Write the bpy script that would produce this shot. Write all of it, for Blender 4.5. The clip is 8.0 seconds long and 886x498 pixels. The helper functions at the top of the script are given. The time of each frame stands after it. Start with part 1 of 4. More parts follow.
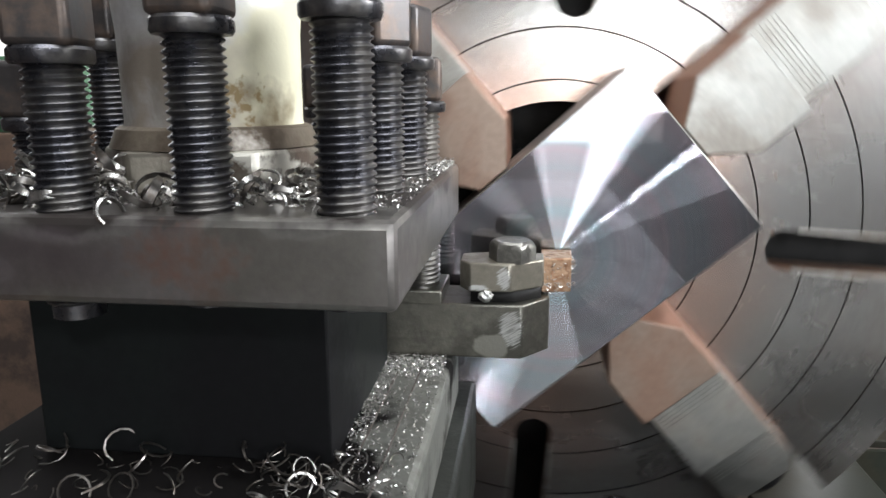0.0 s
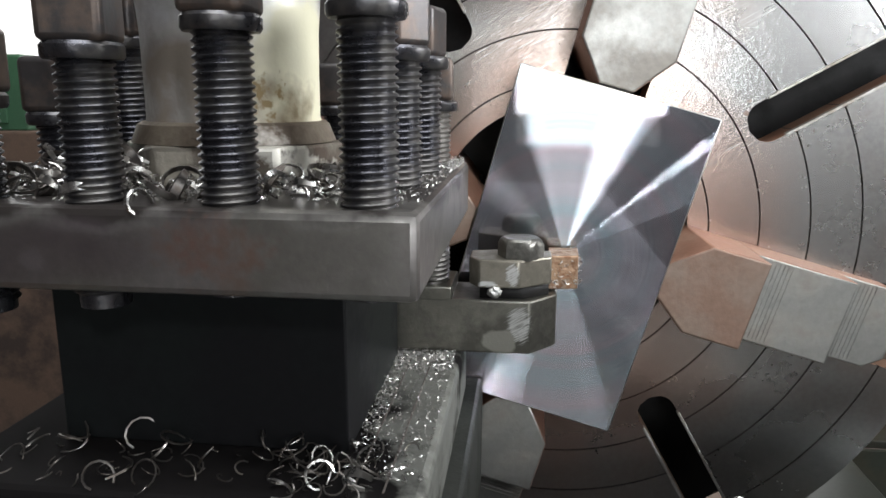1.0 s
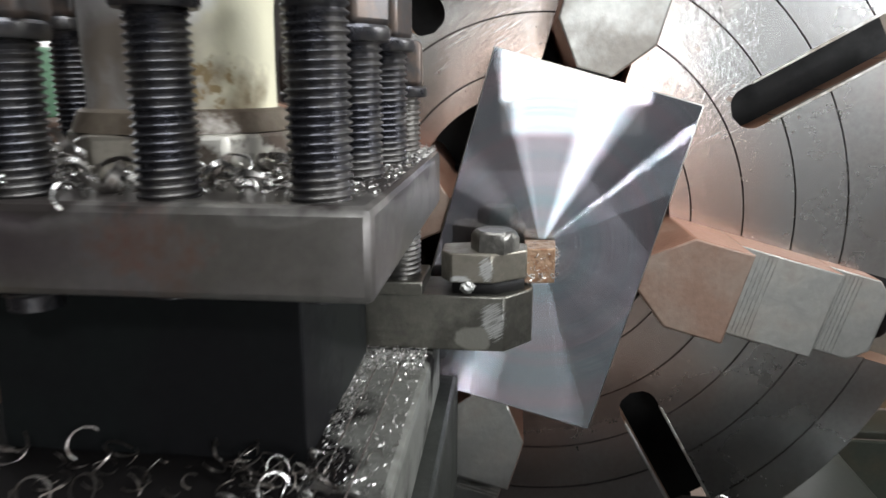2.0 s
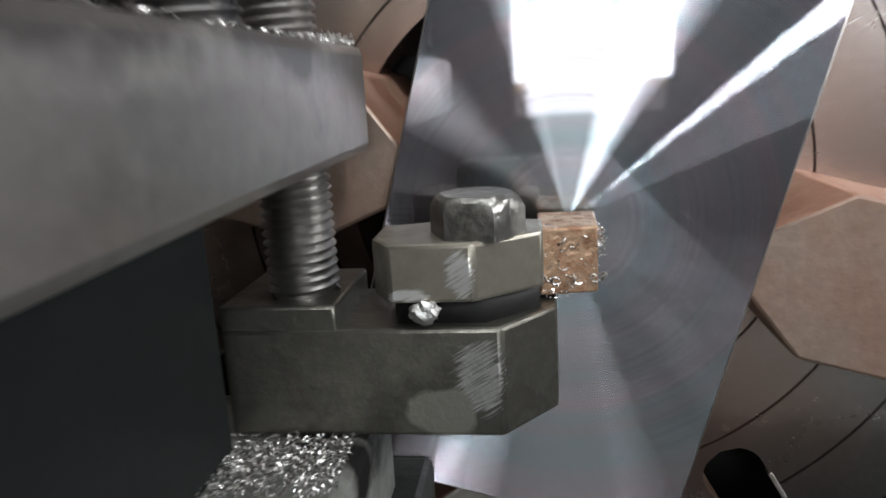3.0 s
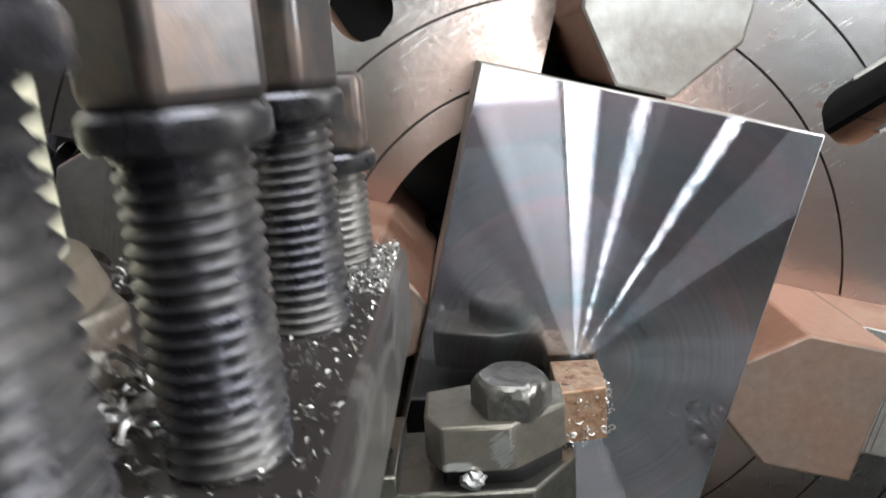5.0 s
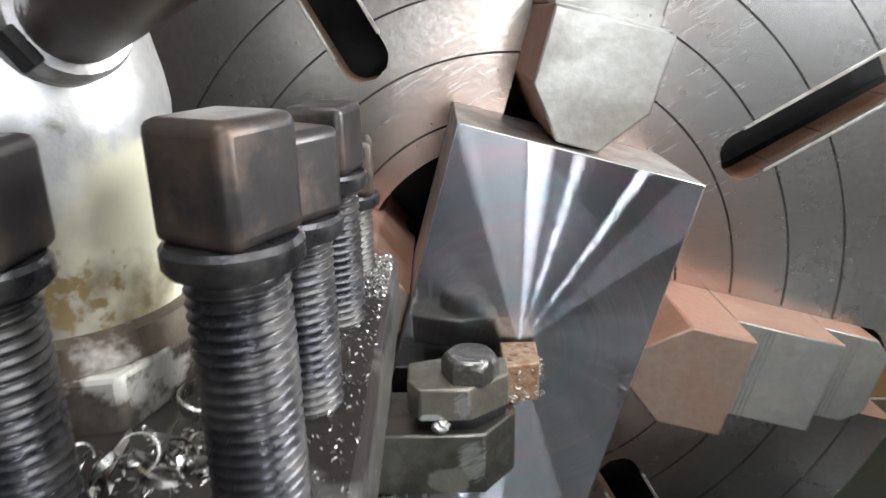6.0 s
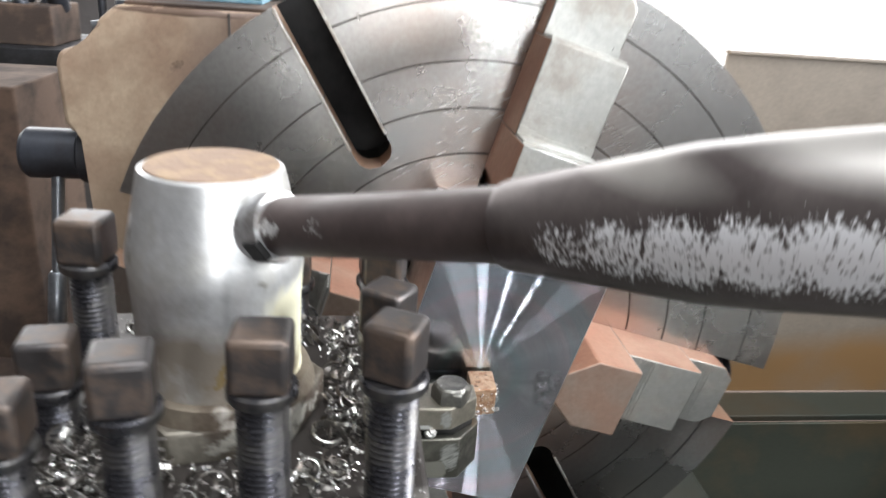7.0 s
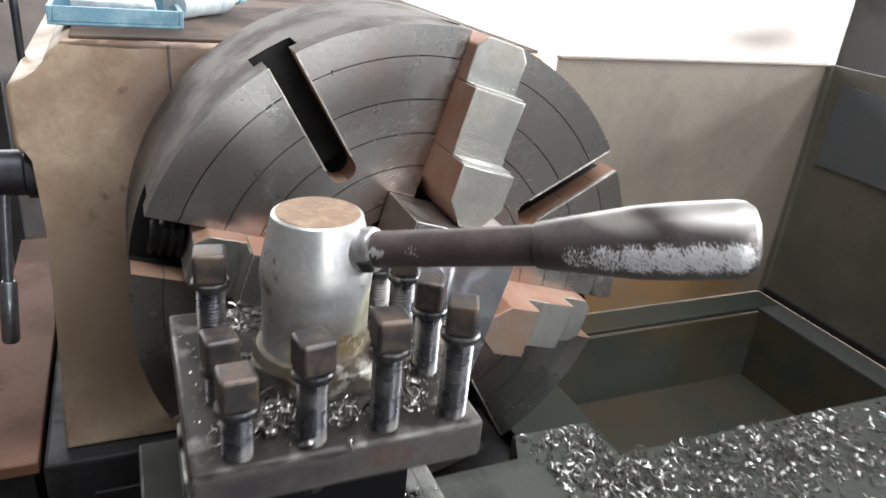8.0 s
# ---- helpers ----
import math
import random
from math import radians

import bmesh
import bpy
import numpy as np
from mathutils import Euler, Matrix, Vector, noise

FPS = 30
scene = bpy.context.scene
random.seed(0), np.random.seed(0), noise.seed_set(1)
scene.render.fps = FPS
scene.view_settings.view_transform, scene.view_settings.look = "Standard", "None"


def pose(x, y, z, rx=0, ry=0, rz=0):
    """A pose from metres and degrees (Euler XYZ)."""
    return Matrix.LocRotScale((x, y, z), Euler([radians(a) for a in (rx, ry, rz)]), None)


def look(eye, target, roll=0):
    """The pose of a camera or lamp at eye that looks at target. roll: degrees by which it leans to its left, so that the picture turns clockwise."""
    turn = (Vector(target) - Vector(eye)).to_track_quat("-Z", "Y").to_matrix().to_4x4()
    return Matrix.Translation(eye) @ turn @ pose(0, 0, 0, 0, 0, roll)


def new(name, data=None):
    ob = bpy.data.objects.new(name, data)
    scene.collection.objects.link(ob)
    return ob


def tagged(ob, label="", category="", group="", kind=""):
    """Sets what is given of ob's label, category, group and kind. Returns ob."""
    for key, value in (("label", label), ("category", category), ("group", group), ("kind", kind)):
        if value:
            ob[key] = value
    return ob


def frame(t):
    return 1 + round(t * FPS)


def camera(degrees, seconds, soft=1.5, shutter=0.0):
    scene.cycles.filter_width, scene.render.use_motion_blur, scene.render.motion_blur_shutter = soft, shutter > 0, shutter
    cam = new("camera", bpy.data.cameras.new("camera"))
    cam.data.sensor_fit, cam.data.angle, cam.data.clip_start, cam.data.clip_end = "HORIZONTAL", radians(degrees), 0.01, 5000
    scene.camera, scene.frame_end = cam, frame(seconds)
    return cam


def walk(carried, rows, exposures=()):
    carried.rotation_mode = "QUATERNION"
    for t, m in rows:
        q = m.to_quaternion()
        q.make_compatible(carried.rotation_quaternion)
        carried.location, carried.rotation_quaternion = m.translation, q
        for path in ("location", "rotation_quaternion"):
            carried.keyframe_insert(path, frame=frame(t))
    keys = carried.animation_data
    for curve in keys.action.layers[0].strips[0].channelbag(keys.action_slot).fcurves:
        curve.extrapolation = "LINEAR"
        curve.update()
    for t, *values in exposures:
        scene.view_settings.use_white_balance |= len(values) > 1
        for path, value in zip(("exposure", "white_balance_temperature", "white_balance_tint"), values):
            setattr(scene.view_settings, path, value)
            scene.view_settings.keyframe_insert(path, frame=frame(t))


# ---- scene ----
cam = camera(63.5, 8.0, shutter=0.5)
# seconds, eye, target, roll
PATH = [
    (0, (-0.0159, -0.3987, 1.1889), (-0.1348, 0.5716, 0.9781), -0.24),
    (0.5, (-0.0221, -0.4004, 1.1880), (-0.1359, 0.5708, 0.9787), 0.13),
    (1, (-0.0226, -0.4067, 1.1873), (-0.1351, 0.5651, 0.9801), 0.26),
    (1.5, (-0.0220, -0.4094, 1.1847), (-0.1250, 0.5622, 0.9720), 0.37),
    (1.7, (-0.0205, -0.4098, 1.1863), (-0.1168, 0.5615, 0.9691), 0.58),
    (2.8, (-0.0075, -0.2406, 1.1574), (-0.1207, 0.7265, 0.9296), -2.79),
    (3, (-0.0106, -0.2135, 1.1441), (-0.1348, 0.7514, 0.9127), -3.21),
    (3.5, (-0.0084, -0.1854, 1.1381), (-0.1420, 0.7768, 0.9004), -2.67),
    (4, (-0.0078, -0.2001, 1.1499), (-0.1427, 0.7719, 0.9572), -3.99),
    (4.5, (-0.0164, -0.2199, 1.1719), (-0.0877, 0.7484, 0.9323), -3.82),
    (4.7, (-0.0243, -0.2248, 1.1867), (-0.0758, 0.7439, 0.9439), -4.48),
    (5.8, (-0.0382, -0.2861, 1.2495), (-0.0458, 0.6557, 0.9133), -1.70),
    (6, (-0.0350, -0.3060, 1.2513), (-0.0334, 0.6430, 0.9357), -1.27),
    (6.5, (-0.0505, -0.3431, 1.2785), (0.0132, 0.5927, 0.9317), 0.48),
    (6.8, (-0.0614, -0.3875, 1.3229), (0.0161, 0.5425, 0.9635), 2.96),
    (7, (-0.0881, -0.4051, 1.3480), (0.0427, 0.5174, 0.9847), 4.25),
    (7.2, (-0.1113, -0.4276, 1.3747), (0.0617, 0.4877, 1.0108), 3.97),
    (7.5, (-0.1678, -0.4562, 1.4141), (0.1174, 0.4163, 1.0173), 4.26),
    (8, (-0.2463, -0.5235, 1.4364), (0.1417, 0.3032, 1.0289), 5.91),
]
EXPOSURES = [(0.0, 0.15), (0.5, -0.08), (1.0, -0.16), (1.7, -0.16), (2.8, -0.32), (3.0, -0.3), (3.5, 0.12), (4.0, 0.18), (4.7, -0.02), (5.8, 0.05), (6.5, 0.0), (7.0, 0.42), (7.5, 0.14), (8.0, 0.34)]
walk(cam, [(t, look(eye, target, roll)) for t, eye, target, roll in PATH], EXPOSURES)

# The plan is drawn in units of U metres, from the point where the spindle's axis meets the workpiece's face.
U, AXIS_HEIGHT = 0.09, 1.1


def at(x, y, z):
    return Vector((x * U, y * U, AXIS_HEIGHT + z * U))


# ---- light ----
world = bpy.data.worlds.new("sky")
scene.world = world
world.use_nodes = True
wn = world.node_tree
sky = wn.nodes.new("ShaderNodeTexSky")
sky.sky_type, sky.sun_disc = "NISHITA", False
sky.sun_elevation, sky.sun_rotation = radians(38), radians(180)
wn.links.new(sky.outputs["Color"], wn.nodes["Background"].inputs["Color"])
wn.nodes["Background"].inputs["Strength"].default_value = 0.12


def window_light(name, eye, target, width, height, watts, colour):
    data = bpy.data.lights.new(name, "AREA")
    data.shape, data.size, data.size_y, data.energy, data.color = "RECTANGLE", width, height, watts, colour
    ob = new(name, data)
    ob.matrix_world = look(eye, target)
    return ob


sun = new("sun", bpy.data.lights.new("sun", "SUN"))
sun.data.energy, sun.data.angle, sun.data.color = 5.0, radians(0.5), (1.0, 0.95, 0.88)
sun.matrix_world = look((0.1, -4.0, 3.1), (0, 0, 0))

# Window openings in the wall behind the camera: x from, to, sill, head; the skylight bay: x from, to, y from, to.
WIN_A, WIN_B, WIN_C, SKYLIGHT = (-1.0, 8.8, -2.2, 7.5), (28.0, 30.2, 9.2, 11.8), (20.4, 22.8, 24.0, 30.0), (-10.0, 24.0, -16.0, 2.0)
NORTH = (-38.0, 45.0, 6.0, 20.0)  # the upper part of the wide opening beyond the headstock
WIN_EAST = (-11.0, 9.0, 0.0, 22.0)  # in the wall to the right: y from, to, sill, head


def opening_light(name, corner, other, facing, radiance, colour):
    """The sky's light in an opening, given by two opposite corners in plan units."""
    a, b = at(*corner), at(*other)
    size = [abs(b[i] - a[i]) for i in range(3)]
    mid = (a + b) / 2
    w, h = (size[0], size[2]) if size[1] < 1e-6 else (size[0], size[1]) if size[2] < 1e-6 else (size[1], size[2])
    return window_light(name, mid, mid + Vector(facing), w, h, radiance * math.pi * w * h, colour)


# The wide window has a narrow clear light, a dusty pane and a clear pane.
for name, x0, x1, z0, z1, glow in (("side_light", WIN_A[0], -0.35, 0.0, WIN_A[3], 12.0), ("dusty_pane_light", -0.25, 5.6, *WIN_A[2:], 4.0), ("clear_pane_light", 6.0, WIN_A[1], 0.0, WIN_A[3], 34.0), ("small_window_light", *WIN_B, 430.0), ("high_window_light", *WIN_C, 220.0)):
    opening_light(name, (x0, -45.5, z0), (x1, -45.5, z1), (0, 1, 0), glow, (0.92, 0.96, 1.0))
opening_light("east_window_light", (45.5, WIN_EAST[0], WIN_EAST[2]), (45.5, WIN_EAST[1], WIN_EAST[3]), (-1, 0, 0), 30.0, (0.96, 0.98, 1.0))
opening_light("north_light", (NORTH[0], 32.5, NORTH[2]), (NORTH[1], 32.5, NORTH[3]), (0, -1, 0), 3.5, (0.97, 0.98, 1.0))
opening_light("skylight", (SKYLIGHT[0], SKYLIGHT[2], 32.5), (SKYLIGHT[1], SKYLIGHT[3], 32.5), (0, 0.001, -1), 7.5, (0.97, 0.99, 1.0))

# ---- materials ----


def mat(name, base, rough=0.5, metal=0.0, second=None, mix=(0.45, 0.6), scale=30.0, fine=250.0, bump=0.15, third=None, third_mix=(0.62, 0.68), third_scale=60.0, rough2=None, stretch=(1, 1, 1), bump_size=0.001):
    """Two-scale procedural surface: base and second colours mixed by broad noise, a third as small spots, fine grain as relief."""
    m = bpy.data.materials.new(name)
    m.use_nodes = True
    nt = m.node_tree
    bs = nt.nodes["Principled BSDF"]
    bs.inputs["Metallic"].default_value = metal
    co = nt.nodes.new("ShaderNodeTexCoord")
    mp = nt.nodes.new("ShaderNodeMapping")
    mp.inputs["Scale"].default_value = stretch
    nt.links.new(co.outputs["Object"], mp.inputs["Vector"])

    def noise_ramp(sc, lo, hi, detail=6.0):
        n = nt.nodes.new("ShaderNodeTexNoise")
        n.inputs["Scale"].default_value, n.inputs["Detail"].default_value, n.inputs["Roughness"].default_value = sc, detail, 0.62
        nt.links.new(mp.outputs["Vector"], n.inputs["Vector"])
        r = nt.nodes.new("ShaderNodeMapRange")
        r.inputs["From Min"].default_value, r.inputs["From Max"].default_value = lo, hi
        nt.links.new(n.outputs["Fac"], r.inputs["Value"])
        return n, r.outputs["Result"]

    def blend(fac, a, b):
        x = nt.nodes.new("ShaderNodeMix")
        x.data_type = "RGBA"
        nt.links.new(fac, x.inputs["Factor"])
        for sock, v in ((x.inputs["A"], a), (x.inputs["B"], b)):
            if isinstance(v, tuple):
                sock.default_value = (*v, 1)
            else:
                nt.links.new(v, sock)
        return x.outputs["Result"]

    second = second or tuple(c * 0.7 for c in base)
    _, f1 = noise_ramp(scale, *mix)
    col = blend(f1, base, second)
    fine_node, f2 = noise_ramp(fine, 0.35, 0.7, 3.0)
    dark = nt.nodes.new("ShaderNodeMix")
    dark.data_type, dark.blend_type = "RGBA", "MULTIPLY"
    dark.inputs["Factor"].default_value = 0.35
    nt.links.new(col, dark.inputs["A"])
    nt.links.new(fine_node.outputs["Fac"], dark.inputs["B"])
    col = dark.outputs["Result"]
    rr = nt.nodes.new("ShaderNodeMapRange")
    rr.inputs["To Min"].default_value, rr.inputs["To Max"].default_value = rough, rough2 if rough2 is not None else min(1, rough + 0.15)
    nt.links.new(f1, rr.inputs["Value"])
    if third:
        _, f3 = noise_ramp(third_scale, *third_mix)
        col = blend(f3, col, third)
    nt.links.new(col, bs.inputs["Base Color"])
    nt.links.new(rr.outputs["Result"], bs.inputs["Roughness"])
    if bump:
        b = nt.nodes.new("ShaderNodeBump")
        b.inputs["Strength"].default_value, b.inputs["Distance"].default_value = bump, bump_size
        nt.links.new(fine_node.outputs["Fac"], b.inputs["Height"])
        nt.links.new(b.outputs["Normal"], bs.inputs["Normal"])
    return m


def turned(name, base, tint, parts):
    """Metal faced on the lathe: grooves run round the spindle axis, which is the object's y axis, and fan the light out across them."""
    m = bpy.data.materials.new(name)
    m.use_nodes = True
    nt = m.node_tree
    nt.nodes.remove(nt.nodes["Principled BSDF"])

    def node(op, *values):
        n = nt.nodes.new("ShaderNodeVectorMath")
        n.operation = op
        for sock, v in zip(n.inputs, values):
            if isinstance(v, tuple):
                sock.default_value = v
            else:
                nt.links.new(v, sock)
        return n

    co = nt.nodes.new("ShaderNodeTexCoord").outputs["Object"]
    radius = node("LENGTH", node("MULTIPLY", co, (1, 0, 1)).outputs["Vector"]).outputs["Value"]
    n = nt.nodes.new("ShaderNodeTexNoise")
    n.noise_dimensions = "1D"
    n.inputs["Scale"].default_value, n.inputs["Detail"].default_value = 700.0, 4.0
    nt.links.new(radius, n.inputs["W"])
    # Broad rings where the tool cut a little coarser.
    rings = nt.nodes.new("ShaderNodeTexNoise")
    rings.noise_dimensions = "1D"
    rings.inputs["Scale"].default_value, rings.inputs["Detail"].default_value = 60.0, 3.0
    nt.links.new(radius, rings.inputs["W"])
    r = nt.nodes.new("ShaderNodeMapRange")
    r.inputs["To Min"].default_value, r.inputs["To Max"].default_value = 0.8, 1.15
    nt.links.new(n.outputs["Fac"], r.inputs["Value"])
    hue = nt.nodes.new("ShaderNodeMix")
    hue.data_type = "RGBA"
    hue.inputs["A"].default_value, hue.inputs["B"].default_value = (*base, 1), (*tint, 1)
    step = nt.nodes.new("ShaderNodeMapRange")
    step.inputs["From Min"].default_value, step.inputs["From Max"].default_value = 0.35, 0.65
    nt.links.new(rings.outputs["Fac"], step.inputs["Value"])
    nt.links.new(step.outputs["Result"], hue.inputs["Factor"])
    mul = nt.nodes.new("ShaderNodeMix")
    mul.data_type, mul.blend_type = "RGBA", "MULTIPLY"
    mul.inputs["Factor"].default_value = 1.0
    nt.links.new(hue.outputs["Result"], mul.inputs["A"])
    nt.links.new(r.outputs["Result"], mul.inputs["B"])
    tr = nt.nodes.new("ShaderNodeVectorTransform")
    tr.vector_type, tr.convert_from, tr.convert_to = "VECTOR", "OBJECT", "WORLD"
    nt.links.new(node("CROSS_PRODUCT", (0.0, 1.0, 0.0), co).outputs["Vector"], tr.inputs["Vector"])
    result, weight = None, 0.0
    for share, rough, along in parts:
        gloss = nt.nodes.new("ShaderNodeBsdfAnisotropic")
        gloss.distribution = "BECKMANN"
        gloss.inputs["Roughness"].default_value, gloss.inputs["Anisotropy"].default_value = rough, along
        nt.links.new(mul.outputs["Result"], gloss.inputs["Color"])
        nt.links.new(tr.outputs["Vector"], gloss.inputs["Tangent"])
        weight += share
        if result:
            both = nt.nodes.new("ShaderNodeMixShader")
            both.inputs["Fac"].default_value = share / weight
            nt.links.new(result, both.inputs[1])
            nt.links.new(gloss.outputs["BSDF"], both.inputs[2])
            result = both.outputs["Shader"]
        else:
            result = gloss.outputs["BSDF"]
    nt.links.new(result, nt.nodes["Material Output"].inputs["Surface"])
    return m


def patch(m, centre, radius, colour, metal, rough, base, streak=(1, 1, 1), scale=120.0, amount=0.5, soft=0.06, tilt=0.0):
    """A patch of wear, stain or painted light and shade with a ragged edge, round a place on the part (plan units,
    base: the part's origin).
    """
    nt = m.node_tree
    bs = nt.nodes["Principled BSDF"]
    co = nt.nodes.new("ShaderNodeTexCoord")
    dist = nt.nodes.new("ShaderNodeVectorMath")
    dist.operation = "SUBTRACT"
    dist.inputs[1].default_value = [(p - q) * U for p, q in zip(centre, base)]
    nt.links.new(co.outputs["Object"], dist.inputs[0])
    div = nt.nodes.new("ShaderNodeVectorMath")
    div.operation = "DIVIDE"
    div.inputs[1].default_value = [r * U for r in radius]
    nt.links.new(dist.outputs["Vector"], div.inputs[0])
    ln = nt.nodes.new("ShaderNodeVectorMath")
    ln.operation = "LENGTH"
    nt.links.new(div.outputs["Vector"], ln.inputs[0])
    spin = nt.nodes.new("ShaderNodeMapping")
    spin.inputs["Rotation"].default_value = (0, tilt, 0)
    nt.links.new(co.outputs["Object"], spin.inputs["Vector"])
    mp = nt.nodes.new("ShaderNodeMapping")
    mp.inputs["Scale"].default_value = streak
    nt.links.new(spin.outputs["Vector"], mp.inputs["Vector"])
    n = nt.nodes.new("ShaderNodeTexNoise")
    n.inputs["Scale"].default_value, n.inputs["Detail"].default_value = scale, 5.0
    nt.links.new(mp.outputs["Vector"], n.inputs["Vector"])
    add = nt.nodes.new("ShaderNodeMath")
    add.operation = "SUBTRACT"
    nt.links.new(n.outputs["Fac"], add.inputs[0])
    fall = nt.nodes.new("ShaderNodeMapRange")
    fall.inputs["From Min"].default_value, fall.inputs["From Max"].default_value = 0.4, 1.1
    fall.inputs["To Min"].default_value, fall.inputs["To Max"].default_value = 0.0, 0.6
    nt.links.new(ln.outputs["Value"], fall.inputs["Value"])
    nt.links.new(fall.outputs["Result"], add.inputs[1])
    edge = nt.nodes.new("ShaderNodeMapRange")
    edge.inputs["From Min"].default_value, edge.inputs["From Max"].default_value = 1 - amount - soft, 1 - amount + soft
    nt.links.new(add.outputs["Value"], edge.inputs["Value"])
    for sock, value in ((bs.inputs["Base Color"], (*colour, 1)), (bs.inputs["Metallic"], metal), (bs.inputs["Roughness"], rough)):
        mix = nt.nodes.new("ShaderNodeMix")
        kind = "RGBA" if isinstance(value, tuple) else "FLOAT"
        mix.data_type = kind
        ins = [i for i in mix.inputs if i.enabled]
        nt.links.new(edge.outputs["Result"], ins[0])
        if sock.links:
            nt.links.new(sock.links[0].from_socket, ins[1])
        else:
            ins[1].default_value = sock.default_value
        ins[2].default_value = value
        nt.links.new([o for o in mix.outputs if o.enabled][0], sock)
    return m


M_BLACK = mat("black_oxide_steel", (0.095, 0.095, 0.108), 0.27, 0.85, (0.19, 0.182, 0.175), scale=60, bump=0.2)
M_BARE = mat("bare_thread_steel", (0.30, 0.29, 0.275), 0.36, 0.95, (0.24, 0.225, 0.21), scale=60, bump=0.2)
M_BOLT_HEAD = mat("worn_bolt_steel", (0.085, 0.078, 0.078), 0.36, 0.6, (0.17, 0.125, 0.10), scale=60, bump=0.1, third=(0.10, 0.09, 0.09), third_scale=40)
M_PLATE = mat("oily_plate_steel", (0.42, 0.405, 0.375), 0.3, 0.92, (0.29, 0.27, 0.262), scale=18, bump=0.08, third=(0.30, 0.19, 0.15), third_scale=14, third_mix=(0.6, 0.75))
M_DARK = mat("dark_grimy_steel", (0.036, 0.036, 0.041), 0.5, 0.4, (0.02, 0.019, 0.02), scale=20, bump=0.2)
M_FACE = turned("faced_bright_steel", (0.55, 0.50, 0.56), (0.41, 0.49, 0.54), ((0.34, 0.05, 0.0), (0.34, 0.09, 0.94), (0.34, 0.16, 0.96), (0.04, 0.36, 0.3)))
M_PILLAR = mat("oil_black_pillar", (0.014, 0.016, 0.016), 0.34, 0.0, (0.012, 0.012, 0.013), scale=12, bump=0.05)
M_BASE = mat("base_plate_iron", (0.40, 0.405, 0.37), 0.4, 0.7, (0.20, 0.20, 0.18), scale=25, bump=0.1)
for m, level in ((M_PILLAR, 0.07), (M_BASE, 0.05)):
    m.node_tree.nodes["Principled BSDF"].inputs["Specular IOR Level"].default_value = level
M_SIDE = mat("milled_steel_side", (0.62, 0.60, 0.57), 0.35, 1.0, (0.5, 0.47, 0.44), scale=40, bump=0.1)
M_CHUCK = mat("oiled_chuck_steel", (0.49, 0.49, 0.48), 0.26, 0.97, (0.41, 0.39, 0.37), scale=9, mix=(0.3, 0.75), bump=0.1, third=(0.36, 0.25, 0.20), third_scale=5, third_mix=(0.45, 0.85), rough2=0.3)
M_GROOVE = mat("groove_grime", (0.17, 0.145, 0.13), 0.7, 0.2)
M_JAW = mat("hardened_jaw_steel", (0.54, 0.54, 0.51), 0.34, 0.85, (0.44, 0.41, 0.37), scale=25, bump=0.15)
# Warm light reflected onto jaw sides and tips, put into these two colours.
M_JAW_SIDE = mat("warm_lit_jaw_side", (0.42, 0.22, 0.15), 0.42, 0.45, (0.48, 0.30, 0.22), scale=30, bump=0.15)
M_JAW_WARM = mat("warm_lit_jaw_steel", (0.42, 0.32, 0.26), 0.4, 0.7, (0.38, 0.25, 0.19), scale=18, bump=0.15)
M_EDGE = mat("slot_edge_highlight", (0.72, 0.70, 0.66), 0.35, 0.9, (0.5, 0.44, 0.38), scale=60, bump=0.3)
# Flat black that puts the shade of recesses and gaps into the colour.
M_PIT = mat("recess_shade_black", (0.012, 0.011, 0.011), 0.6, 0.1)
M_HOLDER = mat("oiled_tool_steel", (0.27, 0.26, 0.225), 0.3, 0.9, (0.13, 0.125, 0.108), scale=40, bump=0.2, third=(0.30, 0.29, 0.26), third_scale=25, third_mix=(0.66, 0.7))
M_CLAMP = mat("oiled_clamp_steel", (0.36, 0.33, 0.275), 0.32, 0.75, (0.24, 0.22, 0.18), scale=45, bump=0.06)
M_INSERT = mat("coated_carbide", (0.56, 0.37, 0.24), 0.35, 0.6, (0.36, 0.19, 0.11), scale=180, bump=0.6, third=(0.06, 0.035, 0.025), third_scale=220, third_mix=(0.62, 0.66))
M_SCRAPE = mat("bright_scraped_steel", (0.6, 0.6, 0.58), 0.5, 1.0, (0.45, 0.44, 0.42), scale=200, bump=0.8)
M_HUB = mat("worn_cream_paint", (0.74, 0.745, 0.75), 0.33, 0.7, (0.62, 0.61, 0.58), scale=25, bump=0.15, third=(0.16, 0.13, 0.08), third_scale=45, third_mix=(0.62, 0.7))
M_HUB_TOP = mat("rusty_cap", (0.30, 0.20, 0.14), 0.65, 0.3, (0.42, 0.30, 0.2), scale=90, bump=0.5)
M_SOCKET = mat("scuffed_silver_socket", (0.62, 0.62, 0.63), 0.32, 0.8, (0.35, 0.33, 0.32), scale=90, bump=0.3)
M_HANDLE = mat("brown_black_handle_paint", (0.085, 0.065, 0.062), 0.4, 0.3, (0.12, 0.09, 0.085), scale=30, bump=0.1)
M_GRIP = mat("worn_handle_paint_with_sheen", (0.12, 0.10, 0.098), 0.28, 0.6, (0.17, 0.145, 0.14), scale=30, bump=0.08)
M_CREAM = mat("old_cream_machine_paint", (0.72, 0.58, 0.42), 0.45, 0.0, (0.38, 0.26, 0.18), scale=7, mix=(0.38, 0.66), bump=0.1, third=(0.10, 0.065, 0.045), third_scale=22, third_mix=(0.64, 0.70))
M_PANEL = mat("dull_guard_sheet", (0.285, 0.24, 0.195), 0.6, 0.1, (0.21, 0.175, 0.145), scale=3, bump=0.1)
